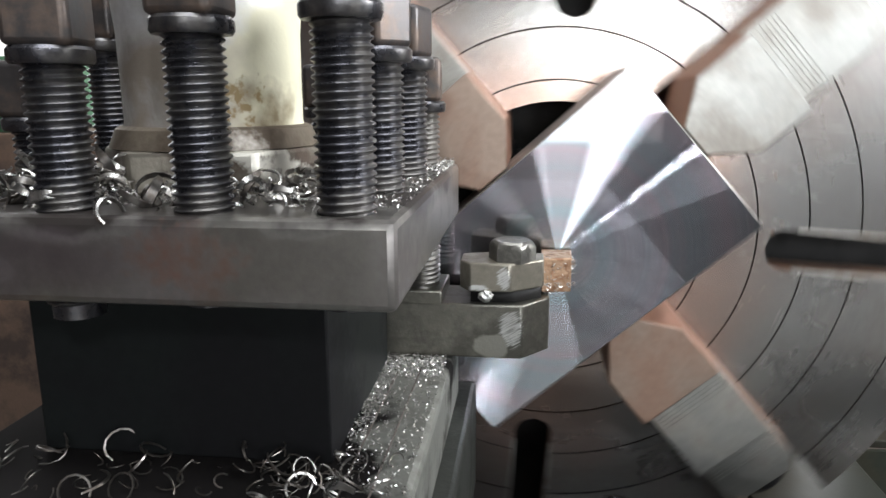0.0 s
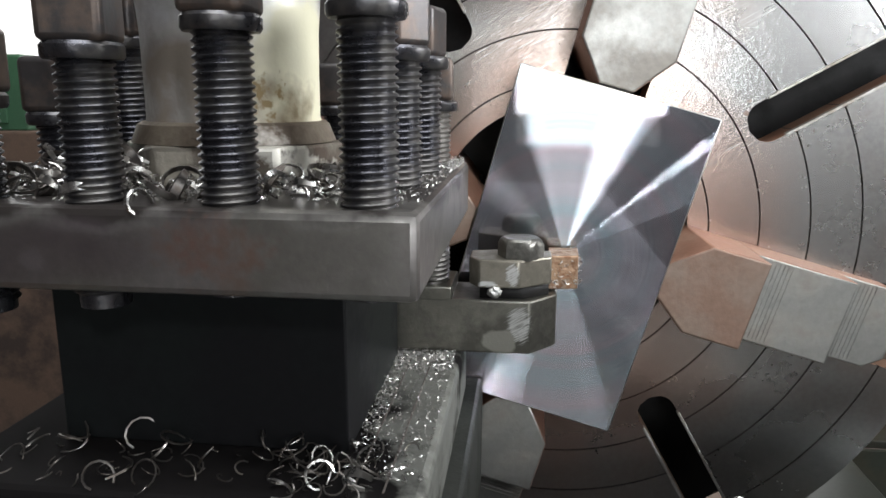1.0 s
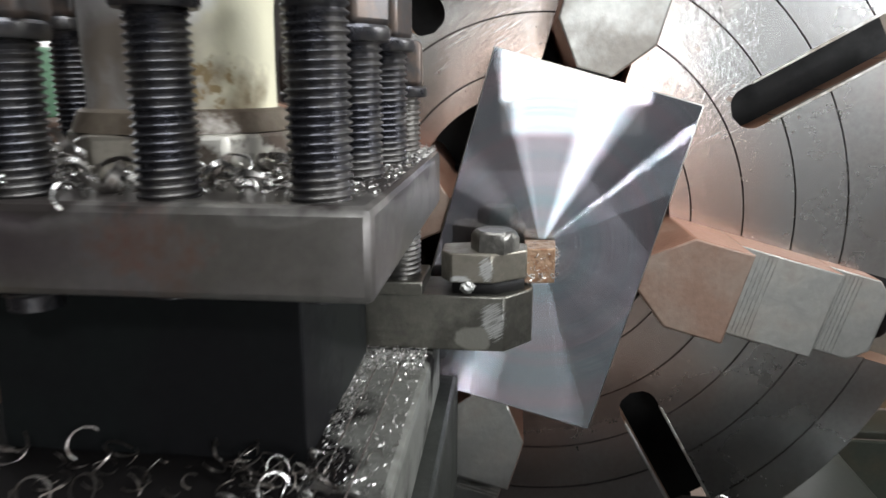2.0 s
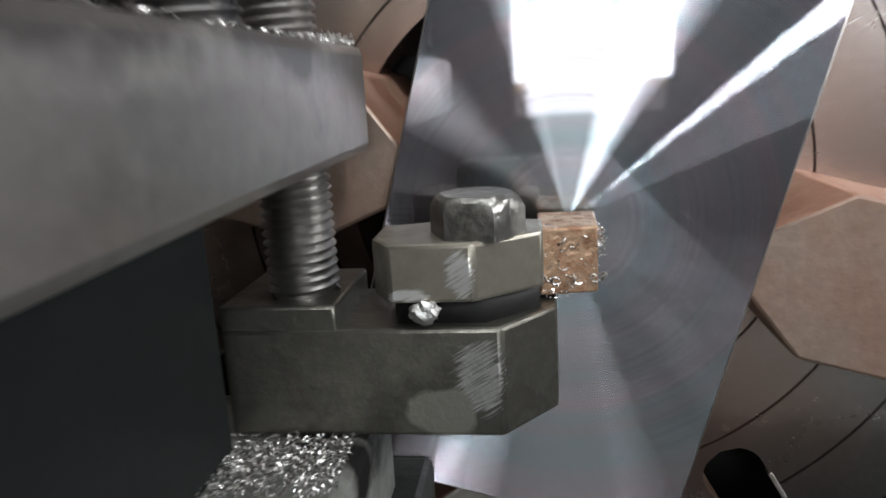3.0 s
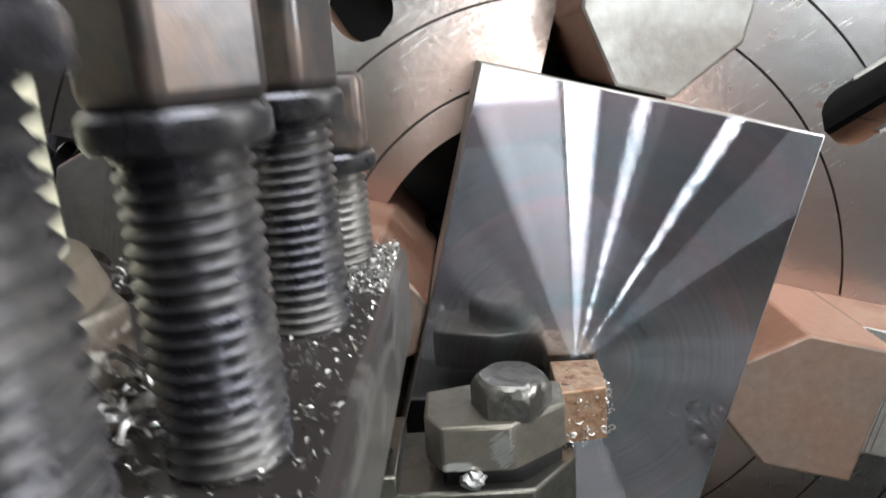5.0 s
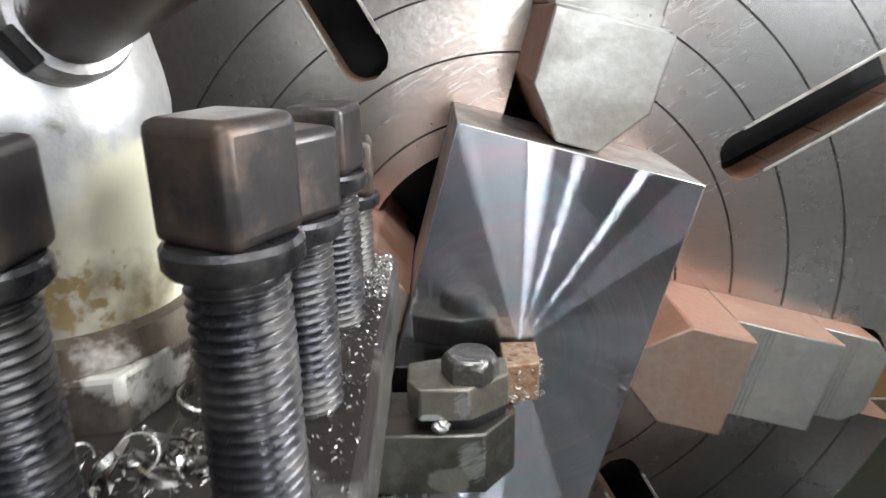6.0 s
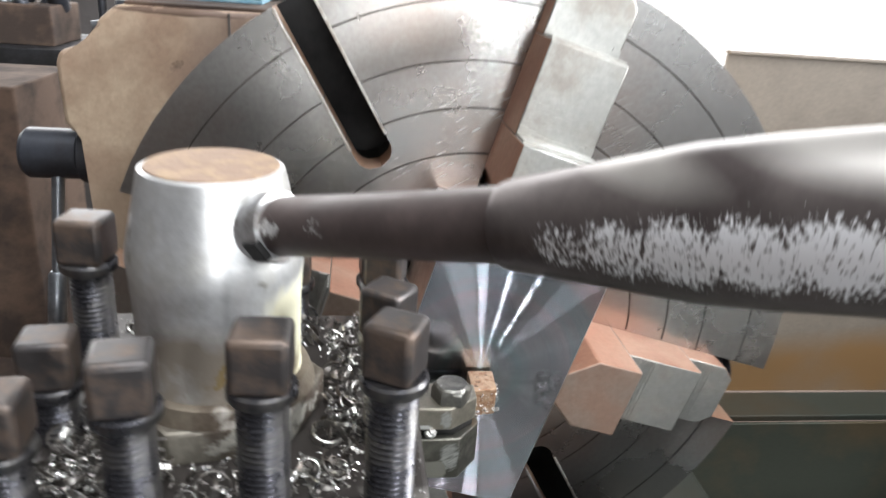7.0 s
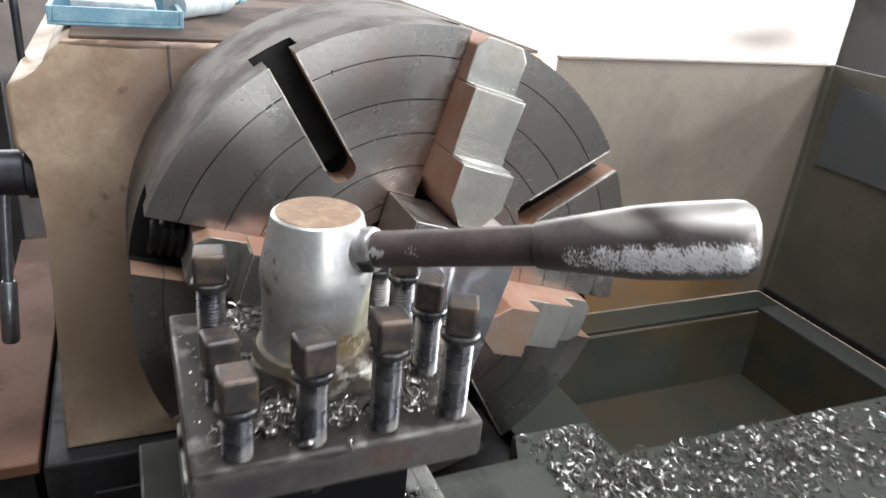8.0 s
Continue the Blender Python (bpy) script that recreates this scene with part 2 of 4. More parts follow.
# Side faces away from the window, so its shade is put into the colour.
M_SIDE_SHEET = mat("olive_brown_shaded_sheet", (0.17, 0.155, 0.125), 0.55, 0.1, (0.12, 0.105, 0.085), scale=3, bump=0.1)
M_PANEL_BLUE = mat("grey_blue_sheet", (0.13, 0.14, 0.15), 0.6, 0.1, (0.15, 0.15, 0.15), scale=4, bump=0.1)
M_TRAY = mat("oily_green_tray", (0.034, 0.041, 0.033), 0.45, 0.1, (0.05, 0.038, 0.022), scale=3, bump=0.1)
M_TROUGH = mat("oily_trough_wall", (0.085, 0.066, 0.038), 0.5, 0.1, (0.045, 0.052, 0.038), scale=5, bump=0.1)
M_LEDGE = mat("dull_grey_ledge", (0.075, 0.078, 0.074), 0.5, 0.2, (0.07, 0.072, 0.065), scale=6, bump=0.1)
M_WING = mat("oiled_saddle_top", (0.095, 0.10, 0.087), 0.45, 0.4, (0.055, 0.058, 0.05), scale=12, bump=0.3)
M_SADDLE = mat("saddle_cast_iron", (0.05, 0.053, 0.047), 0.45, 0.4, (0.03, 0.032, 0.028), scale=12, bump=0.3)
M_RUSTY = mat("rust_brown_boards", (0.19, 0.085, 0.048), 0.6, 0.0, (0.11, 0.055, 0.036), scale=5, bump=0.3, third=(0.04, 0.025, 0.02), third_scale=14, third_mix=(0.66, 0.7))
M_CHIP = mat("steel_swarf", (0.75, 0.74, 0.72), 0.25, 1.0, (0.5, 0.48, 0.45), scale=200, bump=0.0)
M_CHIP_DARK = mat("dull_swarf", (0.24, 0.225, 0.21), 0.35, 1.0, (0.15, 0.13, 0.115), scale=200, bump=0.0)
M_GREEN = mat("green_machine_paint", (0.05, 0.14, 0.07), 0.5, 0.0, (0.035, 0.10, 0.05), scale=5)
M_FLOOR = mat("oily_concrete_floor", (0.15, 0.105, 0.08), 0.7, 0.0, (0.08, 0.058, 0.045), scale=2, bump=0.2)
M_DIM = mat("dingy_wall_paint", (0.11, 0.10, 0.098), 0.9, 0.0, (0.075, 0.067, 0.064), scale=2, bump=0.2)
M_GREASY = mat("greasy_brown_cover", (0.12, 0.075, 0.052), 0.8, 0.0, (0.05, 0.034, 0.027), scale=8, bump=0.3)
M_ROOF = mat("roof_sheet", (0.4, 0.4, 0.4), 0.7, 0.0, scale=2)
M_BLUE = mat("faded_blue_plastic", (0.16, 0.32, 0.42), 0.4, 0.0, (0.26, 0.42, 0.50), scale=30)
M_CLEAR = mat("dusty_pale_plastic", (0.46, 0.51, 0.53), 0.3, 0.0, (0.30, 0.35, 0.38), scale=60)
M_CHROME = mat("lever_steel", (0.35, 0.37, 0.4), 0.3, 0.9, scale=40)



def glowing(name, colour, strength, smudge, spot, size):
    """Sunlit distance, blown out by the contrast with the room; its light is the surface's own emission."""
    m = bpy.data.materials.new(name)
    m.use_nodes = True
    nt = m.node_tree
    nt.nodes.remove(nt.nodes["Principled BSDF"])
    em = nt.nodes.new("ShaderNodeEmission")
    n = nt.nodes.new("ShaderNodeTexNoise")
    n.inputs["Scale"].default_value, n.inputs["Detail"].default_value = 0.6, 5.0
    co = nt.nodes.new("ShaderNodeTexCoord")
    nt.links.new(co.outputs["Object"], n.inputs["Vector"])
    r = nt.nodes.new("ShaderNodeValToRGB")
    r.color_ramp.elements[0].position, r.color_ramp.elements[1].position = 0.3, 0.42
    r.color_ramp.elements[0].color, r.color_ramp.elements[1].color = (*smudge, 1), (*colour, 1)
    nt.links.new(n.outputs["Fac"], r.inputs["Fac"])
    # A darker thing out there, its glare-softened edge painted into the emission.
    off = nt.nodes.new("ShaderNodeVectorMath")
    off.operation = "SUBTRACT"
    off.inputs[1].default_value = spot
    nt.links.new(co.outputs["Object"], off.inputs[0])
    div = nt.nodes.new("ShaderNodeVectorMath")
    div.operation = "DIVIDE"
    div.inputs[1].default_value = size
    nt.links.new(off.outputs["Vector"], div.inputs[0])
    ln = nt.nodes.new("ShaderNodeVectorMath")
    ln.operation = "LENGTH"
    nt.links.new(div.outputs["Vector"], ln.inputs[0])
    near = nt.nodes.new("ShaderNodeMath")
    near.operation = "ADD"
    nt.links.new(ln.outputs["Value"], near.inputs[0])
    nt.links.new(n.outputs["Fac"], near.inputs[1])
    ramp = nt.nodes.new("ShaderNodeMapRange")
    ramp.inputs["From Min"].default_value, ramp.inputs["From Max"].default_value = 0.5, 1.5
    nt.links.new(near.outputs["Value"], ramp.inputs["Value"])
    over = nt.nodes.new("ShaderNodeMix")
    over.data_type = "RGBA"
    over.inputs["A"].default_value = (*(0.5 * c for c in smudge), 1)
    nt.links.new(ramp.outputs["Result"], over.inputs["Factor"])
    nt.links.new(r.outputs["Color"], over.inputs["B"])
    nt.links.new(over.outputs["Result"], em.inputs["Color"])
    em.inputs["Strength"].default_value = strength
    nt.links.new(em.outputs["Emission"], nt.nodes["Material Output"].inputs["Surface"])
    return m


M_OUTSIDE_GLOW = glowing("yard_glow_backdrop", (1.0, 0.98, 0.96), 1.6, (0.62, 0.54, 0.50), (66 * U, 0, 6.6 * U), (27 * U, 1, 5.5 * U))

# ---- building blocks ----
ORIGIN = {}


def finish(bm, sharp=35):
    bmesh.ops.recalc_face_normals(bm, faces=bm.faces)
    for f in bm.faces:
        near = [g.calc_area() for e in f.edges for g in e.link_faces if g is not f]
        f.smooth = not near or f.calc_area() < 4 * sum(near) / len(near)
    for e in bm.edges:
        e.smooth = len(e.link_faces) == 2 and e.calc_face_angle(0) < radians(sharp)


def thing(name, place, label, category, group="", kind=""):
    ob = new(name)
    ob.empty_display_size = 0.02
    ob.location = at(*place)
    ORIGIN[ob.name] = Vector(place)
    return tagged(ob, label, category, group, kind)


def part(name, bm, material, parent=None, label="", materials=(), origin=None):
    """One mesh object, in plan units, under a thing or a part (or on its own, with its origin at the given place)."""
    finish(bm)
    base = Vector(origin) if origin else ORIGIN[parent.name] if parent else Vector((0, 0, 0))
    bm.transform(Matrix.Scale(U, 4) @ Matrix.Translation(-base))
    me = bpy.data.meshes.new(name)
    bm.to_mesh(me)
    bm.free()
    for x in (material, *materials):
        me.materials.append(x)
    ob = new(name, me)
    if parent:
        ob.parent = parent
    else:
        ob.location = at(*base)
    ORIGIN[ob.name] = base
    if label:
        ob["label"] = label
    return ob


def prism(pts, z0, z1, bevel=0.0, bm=None, m=None, segments=2, slot=0):
    """An upright prism on the outline pts, from z0 to z1, with rounded edges."""
    bm = bm or bmesh.new()
    lo = [bm.verts.new((x, y, z0)) for x, y in pts]
    hi = [bm.verts.new((x, y, z1)) for x, y in pts]
    fs = [bm.faces.new(lo[::-1]), bm.faces.new(hi)]
    n = len(pts)
    fs += [bm.faces.new((lo[i], lo[(i + 1) % n], hi[(i + 1) % n], hi[i])) for i in range(n)]
    for f in fs:
        f.material_index = slot
    vs = lo + hi
    if bevel:
        es = list({e for f in fs for e in f.edges})
        res = bmesh.ops.bevel(bm, geom=es, offset=bevel, segments=segments, affect="EDGES", profile=0.5, clamp_overlap=True)
        vs = list({v for f in res["faces"] for v in f.verts} | {v for v in vs if v.is_valid})
    if m is not None:
        bmesh.ops.transform(bm, matrix=m, verts=vs)
    return bm


def box(x0, x1, y0, y1, z0, z1, bevel=0.0, bm=None, m=None, slot=0):
    return prism([(x0, y0), (x1, y0), (x1, y1), (x0, y1)], z0, z1, bevel, bm, m, slot=slot)


def revolve(profile, n=32, bm=None, m=None, cap=True, slot=0):
    """A turned shape about z from (radius, z) pairs."""
    bm = bm or bmesh.new()
    rings = [[bm.verts.new((r * math.cos(2 * math.pi * k / n), r * math.sin(2 * math.pi * k / n), z)) for k in range(n)] for r, z in profile]
    vs = [v for ring in rings for v in ring]
    for a, b in zip(rings, rings[1:]):
        for k in range(n):
            bm.faces.new((a[k], a[(k + 1) % n], b[(k + 1) % n], b[k])).material_index = slot
    if cap:
        bm.faces.new(rings[0][::-1]).material_index = slot
        bm.faces.new(rings[-1]).material_index = slot
    if m is not None:
        bmesh.ops.transform(bm, matrix=m, verts=vs)
    return bm


def thread(radius, z0, z1, pitch, depth, n=28, bm=None, m=None):
    """A helical screw thread about z."""
    bm = bm or bmesh.new()
    turns = int((z1 - z0) / pitch)
    steps = [(u, -depth * d) for u, d in ((0.0, 1.0), (0.15, 0.85), (0.33, 0.2), (0.5, 0.0), (0.67, 0.2), (0.85, 0.85))]
    cols = []
    for k in range(n):
        a = 2 * math.pi * k / n
        cols.append([bm.verts.new(((radius + d) * math.cos(a), (radius + d) * math.sin(a), z0 + pitch * (i + u + k / n))) for i in range(turns) for u, d in steps])
    rows = len(cols[0])
    for k in range(n):
        a, b, shift = cols[k], cols[(k + 1) % n], 0 if k < n - 1 else len(steps)
        for i in range(rows - 1):
            if i + 1 + shift < rows:
                bm.faces.new((a[i], b[i + shift], b[i + 1 + shift], a[i + 1]))
    if m is not None:
        bmesh.ops.transform(bm, matrix=m, verts=[v for c in cols for v in c])
    return bm


# ---- chuck and workpiece ----
PHI = 15.4  # the jaws' turn, clockwise from upright
FACE_Y, BACK_Y, RIM = 0.85, 2.98, 2.88
GROOVES = (1.09, 1.45, 1.80, 2.15, 2.58)


def polar(r, a, y):
    return (r * math.sin(a), y, r * math.cos(a))


def sector(bm, r0, r1, side0, side1, y0, y1, slot=0, nr=1, na=14):
    """A block of the chuck between two radii; side0 and side1 give the angle of its flanks at each radius."""
    rs = [r0 + (r1 - r0) * i / nr for i in range(nr + 1)]
    grid = [[[bm.verts.new(polar(r, side0(r) + (side1(r) - side0(r)) * k / na, y)) for k in range(na + 1)] for r in rs] for y in (y0, y1)]
    f, b = grid

    def quad(*v):
        bm.faces.new(v).material_index = slot

    for i in range(nr):
        for k in range(na):
            quad(f[i][k], f[i][k + 1], f[i + 1][k + 1], f[i + 1][k])
            quad(b[i][k], b[i + 1][k], b[i + 1][k + 1], b[i][k + 1])
    for k in range(na):
        quad(f[0][k], b[0][k], b[0][k + 1], f[0][k + 1])
        bm.faces.new((f[nr][k], f[nr][k + 1], b[nr][k + 1], b[nr][k])).material_index = 4 if r1 == RIM else slot
    # Deep flanks get the recess black, so their shade is painted in.
    for i in range(nr):
        for k, g in ((0, 2), (na, 2)):
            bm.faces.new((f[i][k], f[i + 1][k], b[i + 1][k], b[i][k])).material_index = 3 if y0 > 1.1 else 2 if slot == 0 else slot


def chuck_face(q):
    """A quarter of the grooved face, from one jaw's way to the next, with an open slot in its middle."""
    bm = bmesh.new()
    half, slot_in = 0.145, 1.51
    a_jaw0 = radians(PHI + 90 * q)
    a_jaw1, mid = a_jaw0 + radians(90), a_jaw0 + radians(45)
    for y0, y1, wide, extra in ((FACE_Y, 1.16, 0.0, 0.0), (1.16, 1.5, 0.09, 0.10)):
        ch = 0.30 + extra

        def s0(r, a=a_jaw0, w=ch):
            return a + math.asin(min(1, w / r))

        def s1(r, a=a_jaw1, w=ch):
            return a - math.asin(min(1, w / r))

        def notch(r, w=half + wide):
            d = slot_in + w - r
            return 0.0 if d >= w else (math.sqrt(max(0, w * w - d * d)) if d > 0 else w)

        def m0(r):
            return mid - math.asin(notch(r) / r)

        def m1(r):
            return mid + math.asin(notch(r) / r)

        edges = [0.94] + [v for g in GROOVES for v in (g - 0.006, g + 0.006)] + [RIM]
        for i, (r0, r1) in enumerate(zip(edges, edges[1:])):
            groove = i % 2 == 1
            ya = y0 + (0.035 if groove and y0 == FACE_Y else 0)
            mslot = 1 if groove and y0 == FACE_Y else 0
            if r1 <= slot_in:
                sector(bm, r0, r1, s0, s1, ya, y1, mslot, 1, 24)
            elif r0 < slot_in:
                sector(bm, r0, slot_in, s0, s1, ya, y1, mslot, 1, 24)
                sector(bm, slot_in, r1, s0, m0, ya, y1, mslot, 10, 12)
                sector(bm, slot_in, r1, m1, s1, ya, y1, mslot, 10, 12)
            else:
                sector(bm, r0, r1, s0, m0, ya, y1, mslot, 2, 12)
                sector(bm, r0, r1, m1, s1, ya, y1, mslot, 2, 12)
    bmesh.ops.remove_doubles(bm, verts=bm.verts, dist=0.0005)
    return bm


def chuck_body():
    bm = bmesh.new()
    turn = Matrix.Rotation(radians(-90), 4, "X")
    # Slot floors and bore are painted black for the shade inside them.
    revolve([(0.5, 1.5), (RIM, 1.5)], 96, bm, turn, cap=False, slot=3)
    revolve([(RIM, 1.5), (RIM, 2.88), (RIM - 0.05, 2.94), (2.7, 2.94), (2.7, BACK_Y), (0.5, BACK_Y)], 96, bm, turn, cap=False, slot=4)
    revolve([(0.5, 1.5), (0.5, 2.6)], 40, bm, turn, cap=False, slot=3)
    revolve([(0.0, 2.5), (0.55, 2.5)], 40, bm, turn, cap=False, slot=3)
    bmesh.ops.remove_doubles(bm, verts=bm.verts, dist=0.0005)
    return bm


def jaw_mesh(reach):
    """A stepped jaw on the upright axis, its tip at the radius reach."""
    bm = bmesh.new()
    w = 0.30
    tip = [(-w, reach + 0.24), (-0.11, reach), (0.11, reach), (w, reach + 0.24)]
    blocks = (([*tip, (w, reach + 0.62), (-w, reach + 0.62)], 0.08), ([(-w, reach + 0.62), (w, reach + 0.62), (w, reach + 1.31), (-w, reach + 1.31)], 0.38), ([(-w, reach + 1.31), (w, reach + 1.31), (w, reach + 1.68), (0.2, reach + 1.80), (-0.2, reach + 1.80), (-w, reach + 1.68)], 0.64))
    up = Matrix(((1, 0, 0, 0), (0, 0, 1, 0), (0, 1, 0, 0), (0, 0, 0, 1)))
    for pts, front in blocks:
        prism(pts, front, 1.4, 0.014, bm, up)
    bm.normal_update()
    bmesh.ops.recalc_face_normals(bm, faces=bm.faces)
    for f in bm.faces:
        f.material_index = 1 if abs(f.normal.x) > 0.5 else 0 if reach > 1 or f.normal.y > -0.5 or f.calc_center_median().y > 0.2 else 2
    return bm


def tooth_ridge(r, front, turn):
    """The serrated gripping edge of a jaw's step: fine ribs across the step's inner side and a proud lip."""
    bm = bmesh.new()
    for k in range(5):
        y = front - 0.21 + 0.045 * k
        box(-0.29, 0.29, y, y + 0.024, r - 0.064, r - 0.02, 0.006, bm)
    for k in range(9):
        x = -0.292 + 0.0649 * k
        bow = 0.05 * (1 - ((x + 0.032) / 0.29) ** 2)
        box(x, x + 0.0649, front - 0.014, front + 0.05, r - 0.035 - bow + 0.03, r + 0.02 - bow + 0.03, 0.0, bm)
    for k in range(6):
        z = r + 0.07 + 0.028 * k
        box(-0.285, 0.285, front - 0.004, front + 0.02, z, z + 0.012, 0.0, bm)
    bm.transform(turn)
    return bm


def build_chuck():
    chuck = thing("lathe_chuck", (0, 0, 0), "large four-jaw steel chuck with ring grooves, gripping a block", "lathe chuck")
    patch(M_CHUCK, (0, 0.85, 0), (1.9, 1.9, 1.9), (0.52, 0.33, 0.26), 0.9, 0.25, (0, 0, 0), (1, 1, 1), 9, 0.66, 0.4)
    patch(M_CHUCK, (0.4, 0.85, 1.2), (2.6, 1.0, 2.2), (0.62, 0.61, 0.59), 0.95, 0.28, (0, 0, 0), (0.05, 1, 1), 900, 0.33, 0.08, 0.5)
    patch(M_CHUCK, (0.4, 0.85, 0.2), (3.5, 1.0, 3.5), (0.30, 0.22, 0.18), 0.85, 0.3, (0, 0, 0), (1, 1, 1), 150, 0.26, 0.06)
    part("body", chuck_body(), M_CHUCK, chuck, "grey steel body, its rim dull brown", (M_GROOVE, M_SLOT, M_PIT, M_RIM))
    for q in range(4):
        part("face_segment", chuck_face(q), M_CHUCK, chuck, "grey steel face with concentric grooves", (M_GROOVE, M_SLOT, M_PIT, M_RIM))
    # Highlights on the slots' chamfered edges, added as thin bright strips.
    for q in range(4):
        for s0 in (-1, 1):
            bm = box(s0 * 0.147 - 0.011, s0 * 0.147 + 0.011, FACE_Y - 0.005, FACE_Y + 0.05, 1.72, 2.86, 0.004)
            bm.transform(Matrix.Rotation(radians(PHI + 45 + 90 * q), 4, "Y"))
            part("slot_edge", bm, M_EDGE, chuck, "bright strip for the highlight on the slot's edge")
    for k, reach in enumerate((1.07, 0.655, 1.09, 0.61)):
        turn = Matrix.Rotation(radians(PHI + 90 * k), 4, "Y")
        bm = jaw_mesh(reach)
        bm.transform(turn)
        jaw = part("jaw", bm, M_JAW, chuck, "stepped jaw, warm reflected light painted on its sides", (M_JAW_SIDE, M_JAW_WARM))
        for step, front in ((0.66, 0.38), (1.35, 0.64)):
            part("tooth_ridge", tooth_ridge(reach + step, front, turn), M_JAW, jaw, "bright serrated ridge")
        bm = thread(0.2, 0.0, 2.75, 0.09, 0.05, 20, None, turn @ Matrix.Translation((0, 1.2, 0)))
        part("jaw_screw", bm, M_DARK, chuck, "dark adjusting screw")
    return chuck


def build_workpiece():
    """A rectangular block; its front is faced bright."""
    turn = Matrix.Rotation(radians(PHI), 4, "Y")
    up = Matrix(((1, 0, 0, 0), (0, 0, 1, 0), (0, 1, 0, 0), (0, 0, 0, 1)))
    bm = prism([(-0.607, -1.075), (0.65, -1.075), (0.65, 1.057), (-0.607, 1.057)], 0.0, 0.82, 0.006, None, up, segments=1)
    bm.normal_update()
    bmesh.ops.recalc_face_normals(bm, faces=bm.faces)
    bm.transform(turn)
    bm.normal_update()
    for f in bm.faces:
        f.material_index = 0 if f.normal.y < -0.9 else 1
    return tagged(part("steel_block", bm, M_FACE, None, "", (M_SIDE,), origin=(0, 0, 0)), "rectangular steel block with a mirror-bright turned face, held in the chuck", "workpiece")


# Slot walls carry the same warm reflected light in their colour.
M_SLOT = mat("warm_lit_slot_wall", (0.36, 0.20, 0.13), 0.5, 0.4, (0.42, 0.28, 0.2), scale=20, bump=0.1)
M_RIM = mat("dull_brown_rim", (0.11, 0.088, 0.075), 0.6, 0.3, (0.07, 0.055, 0.048), scale=15, bump=0.15)
chuck = build_chuck()
workpiece = build_workpiece()

# ---- tool post ----
PX0, PX1, PY0, PY1 = -2.57, -0.595, -2.24, -0.23
CX, CY = -1.59, -1.29


def build_tool_post():
    post = thing("tool_post", (CX, CY, -0.5), "square four-way steel tool post, oily, with swarf on top", "tool post")
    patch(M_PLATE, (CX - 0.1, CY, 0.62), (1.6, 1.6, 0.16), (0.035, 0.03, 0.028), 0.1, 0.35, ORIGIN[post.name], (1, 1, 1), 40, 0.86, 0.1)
    patch(M_PLATE, (-1.3, -2.24, 0.46), (0.36, 0.2, 0.17), (0.23, 0.13, 0.10), 0.75, 0.38, ORIGIN[post.name], (1, 1, 1), 200, 0.5, 0.25)
    patch(M_PLATE, (-2.0, -2.24, 0.42), (0.7, 0.2, 0.2), (0.20, 0.16, 0.18), 0.9, 0.3, ORIGIN[post.name], (0.6, 1, 1), 30, 0.6, 0.25)
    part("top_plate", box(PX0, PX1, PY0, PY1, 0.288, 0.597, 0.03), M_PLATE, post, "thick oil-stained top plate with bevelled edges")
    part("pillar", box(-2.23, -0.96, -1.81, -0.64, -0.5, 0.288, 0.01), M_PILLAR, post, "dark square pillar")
    # Dark reflection and shade below the top plate, put into the base's colour.
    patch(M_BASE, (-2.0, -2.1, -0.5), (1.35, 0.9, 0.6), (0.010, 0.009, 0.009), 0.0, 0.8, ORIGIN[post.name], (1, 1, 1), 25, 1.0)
    part("base_plate", base_plate(), M_BASE, post, "base plate with long scratches, its shaded front left painted black", (M_GROOVE,))
    return post


def base_plate():
    bm = box(PX0, PX1, PY0, PY1, -0.86, -0.5, 0.035)
    for x in (-0.88, -0.76):
        box(x, x + 0.008, -2.1, -0.4, -0.505, -0.497, 0, bm, slot=1)
    return bm


def build_bolt(x, y, collar, low, twist):
    bolt = thing("square_head_bolt", (x, y, 0.59), "black square-head clamping bolt screwed through the plate", "bolt", "bolts round the tool post")
    c = Matrix.Translation((x, y, 0)) @ Matrix.Rotation(radians(twist), 4, "Z")
    part("shank", thread(0.105, low, collar + 0.03, 0.0275, 0.014, 28, revolve([(0.09, low - 0.03), (0.088, collar)], 20, None, c), c), *((M_BARE, bolt, "bare steel threaded shank") if low < 0 else (M_BLACK, bolt, "black threaded shank")))
    part("collar", revolve([(0.09, collar), (0.13, collar + 0.004), (0.138, collar + 0.016), (0.138, collar + 0.05), (0.128, collar + 0.062), (0.08, collar + 0.062)], 32, None, c), M_BLACK, bolt)
    h = 0.115 if abs(twist) < 13 else 0.104
    part("head", prism([(-h, -h), (h, -h), (h, h), (-h, h)], collar + 0.058, collar + 0.295, 0.028, None, c, 3), M_BOLT_HEAD, bolt, "worn square head with rounded corners")
    return bolt


post = build_tool_post()
for x, y, collar, low, twist in (
    (-0.79, -2.085, 1.22, 0.3, -28), (-0.79, -1.54, 1.11, 0.3, -35), (-0.78, -0.95, 1.10, 0.3, -15), (-0.79, -0.40, 0.89, -0.11, 5),
    (-1.295, -2.085, 1.18, 0.3, -2), (-1.80, -2.095, 1.09, 0.24, 10), (-2.27, -2.10, 0.92, 0.2, 4),
    (-2.30, -1.52, 0.84, 0.2, 8), (-2.29, -0.95, 1.20, 0.2, -6), (-1.32, -0.40, 0.86, 0.3, 0),
):
    build_bolt(x, y, collar, low, twist)


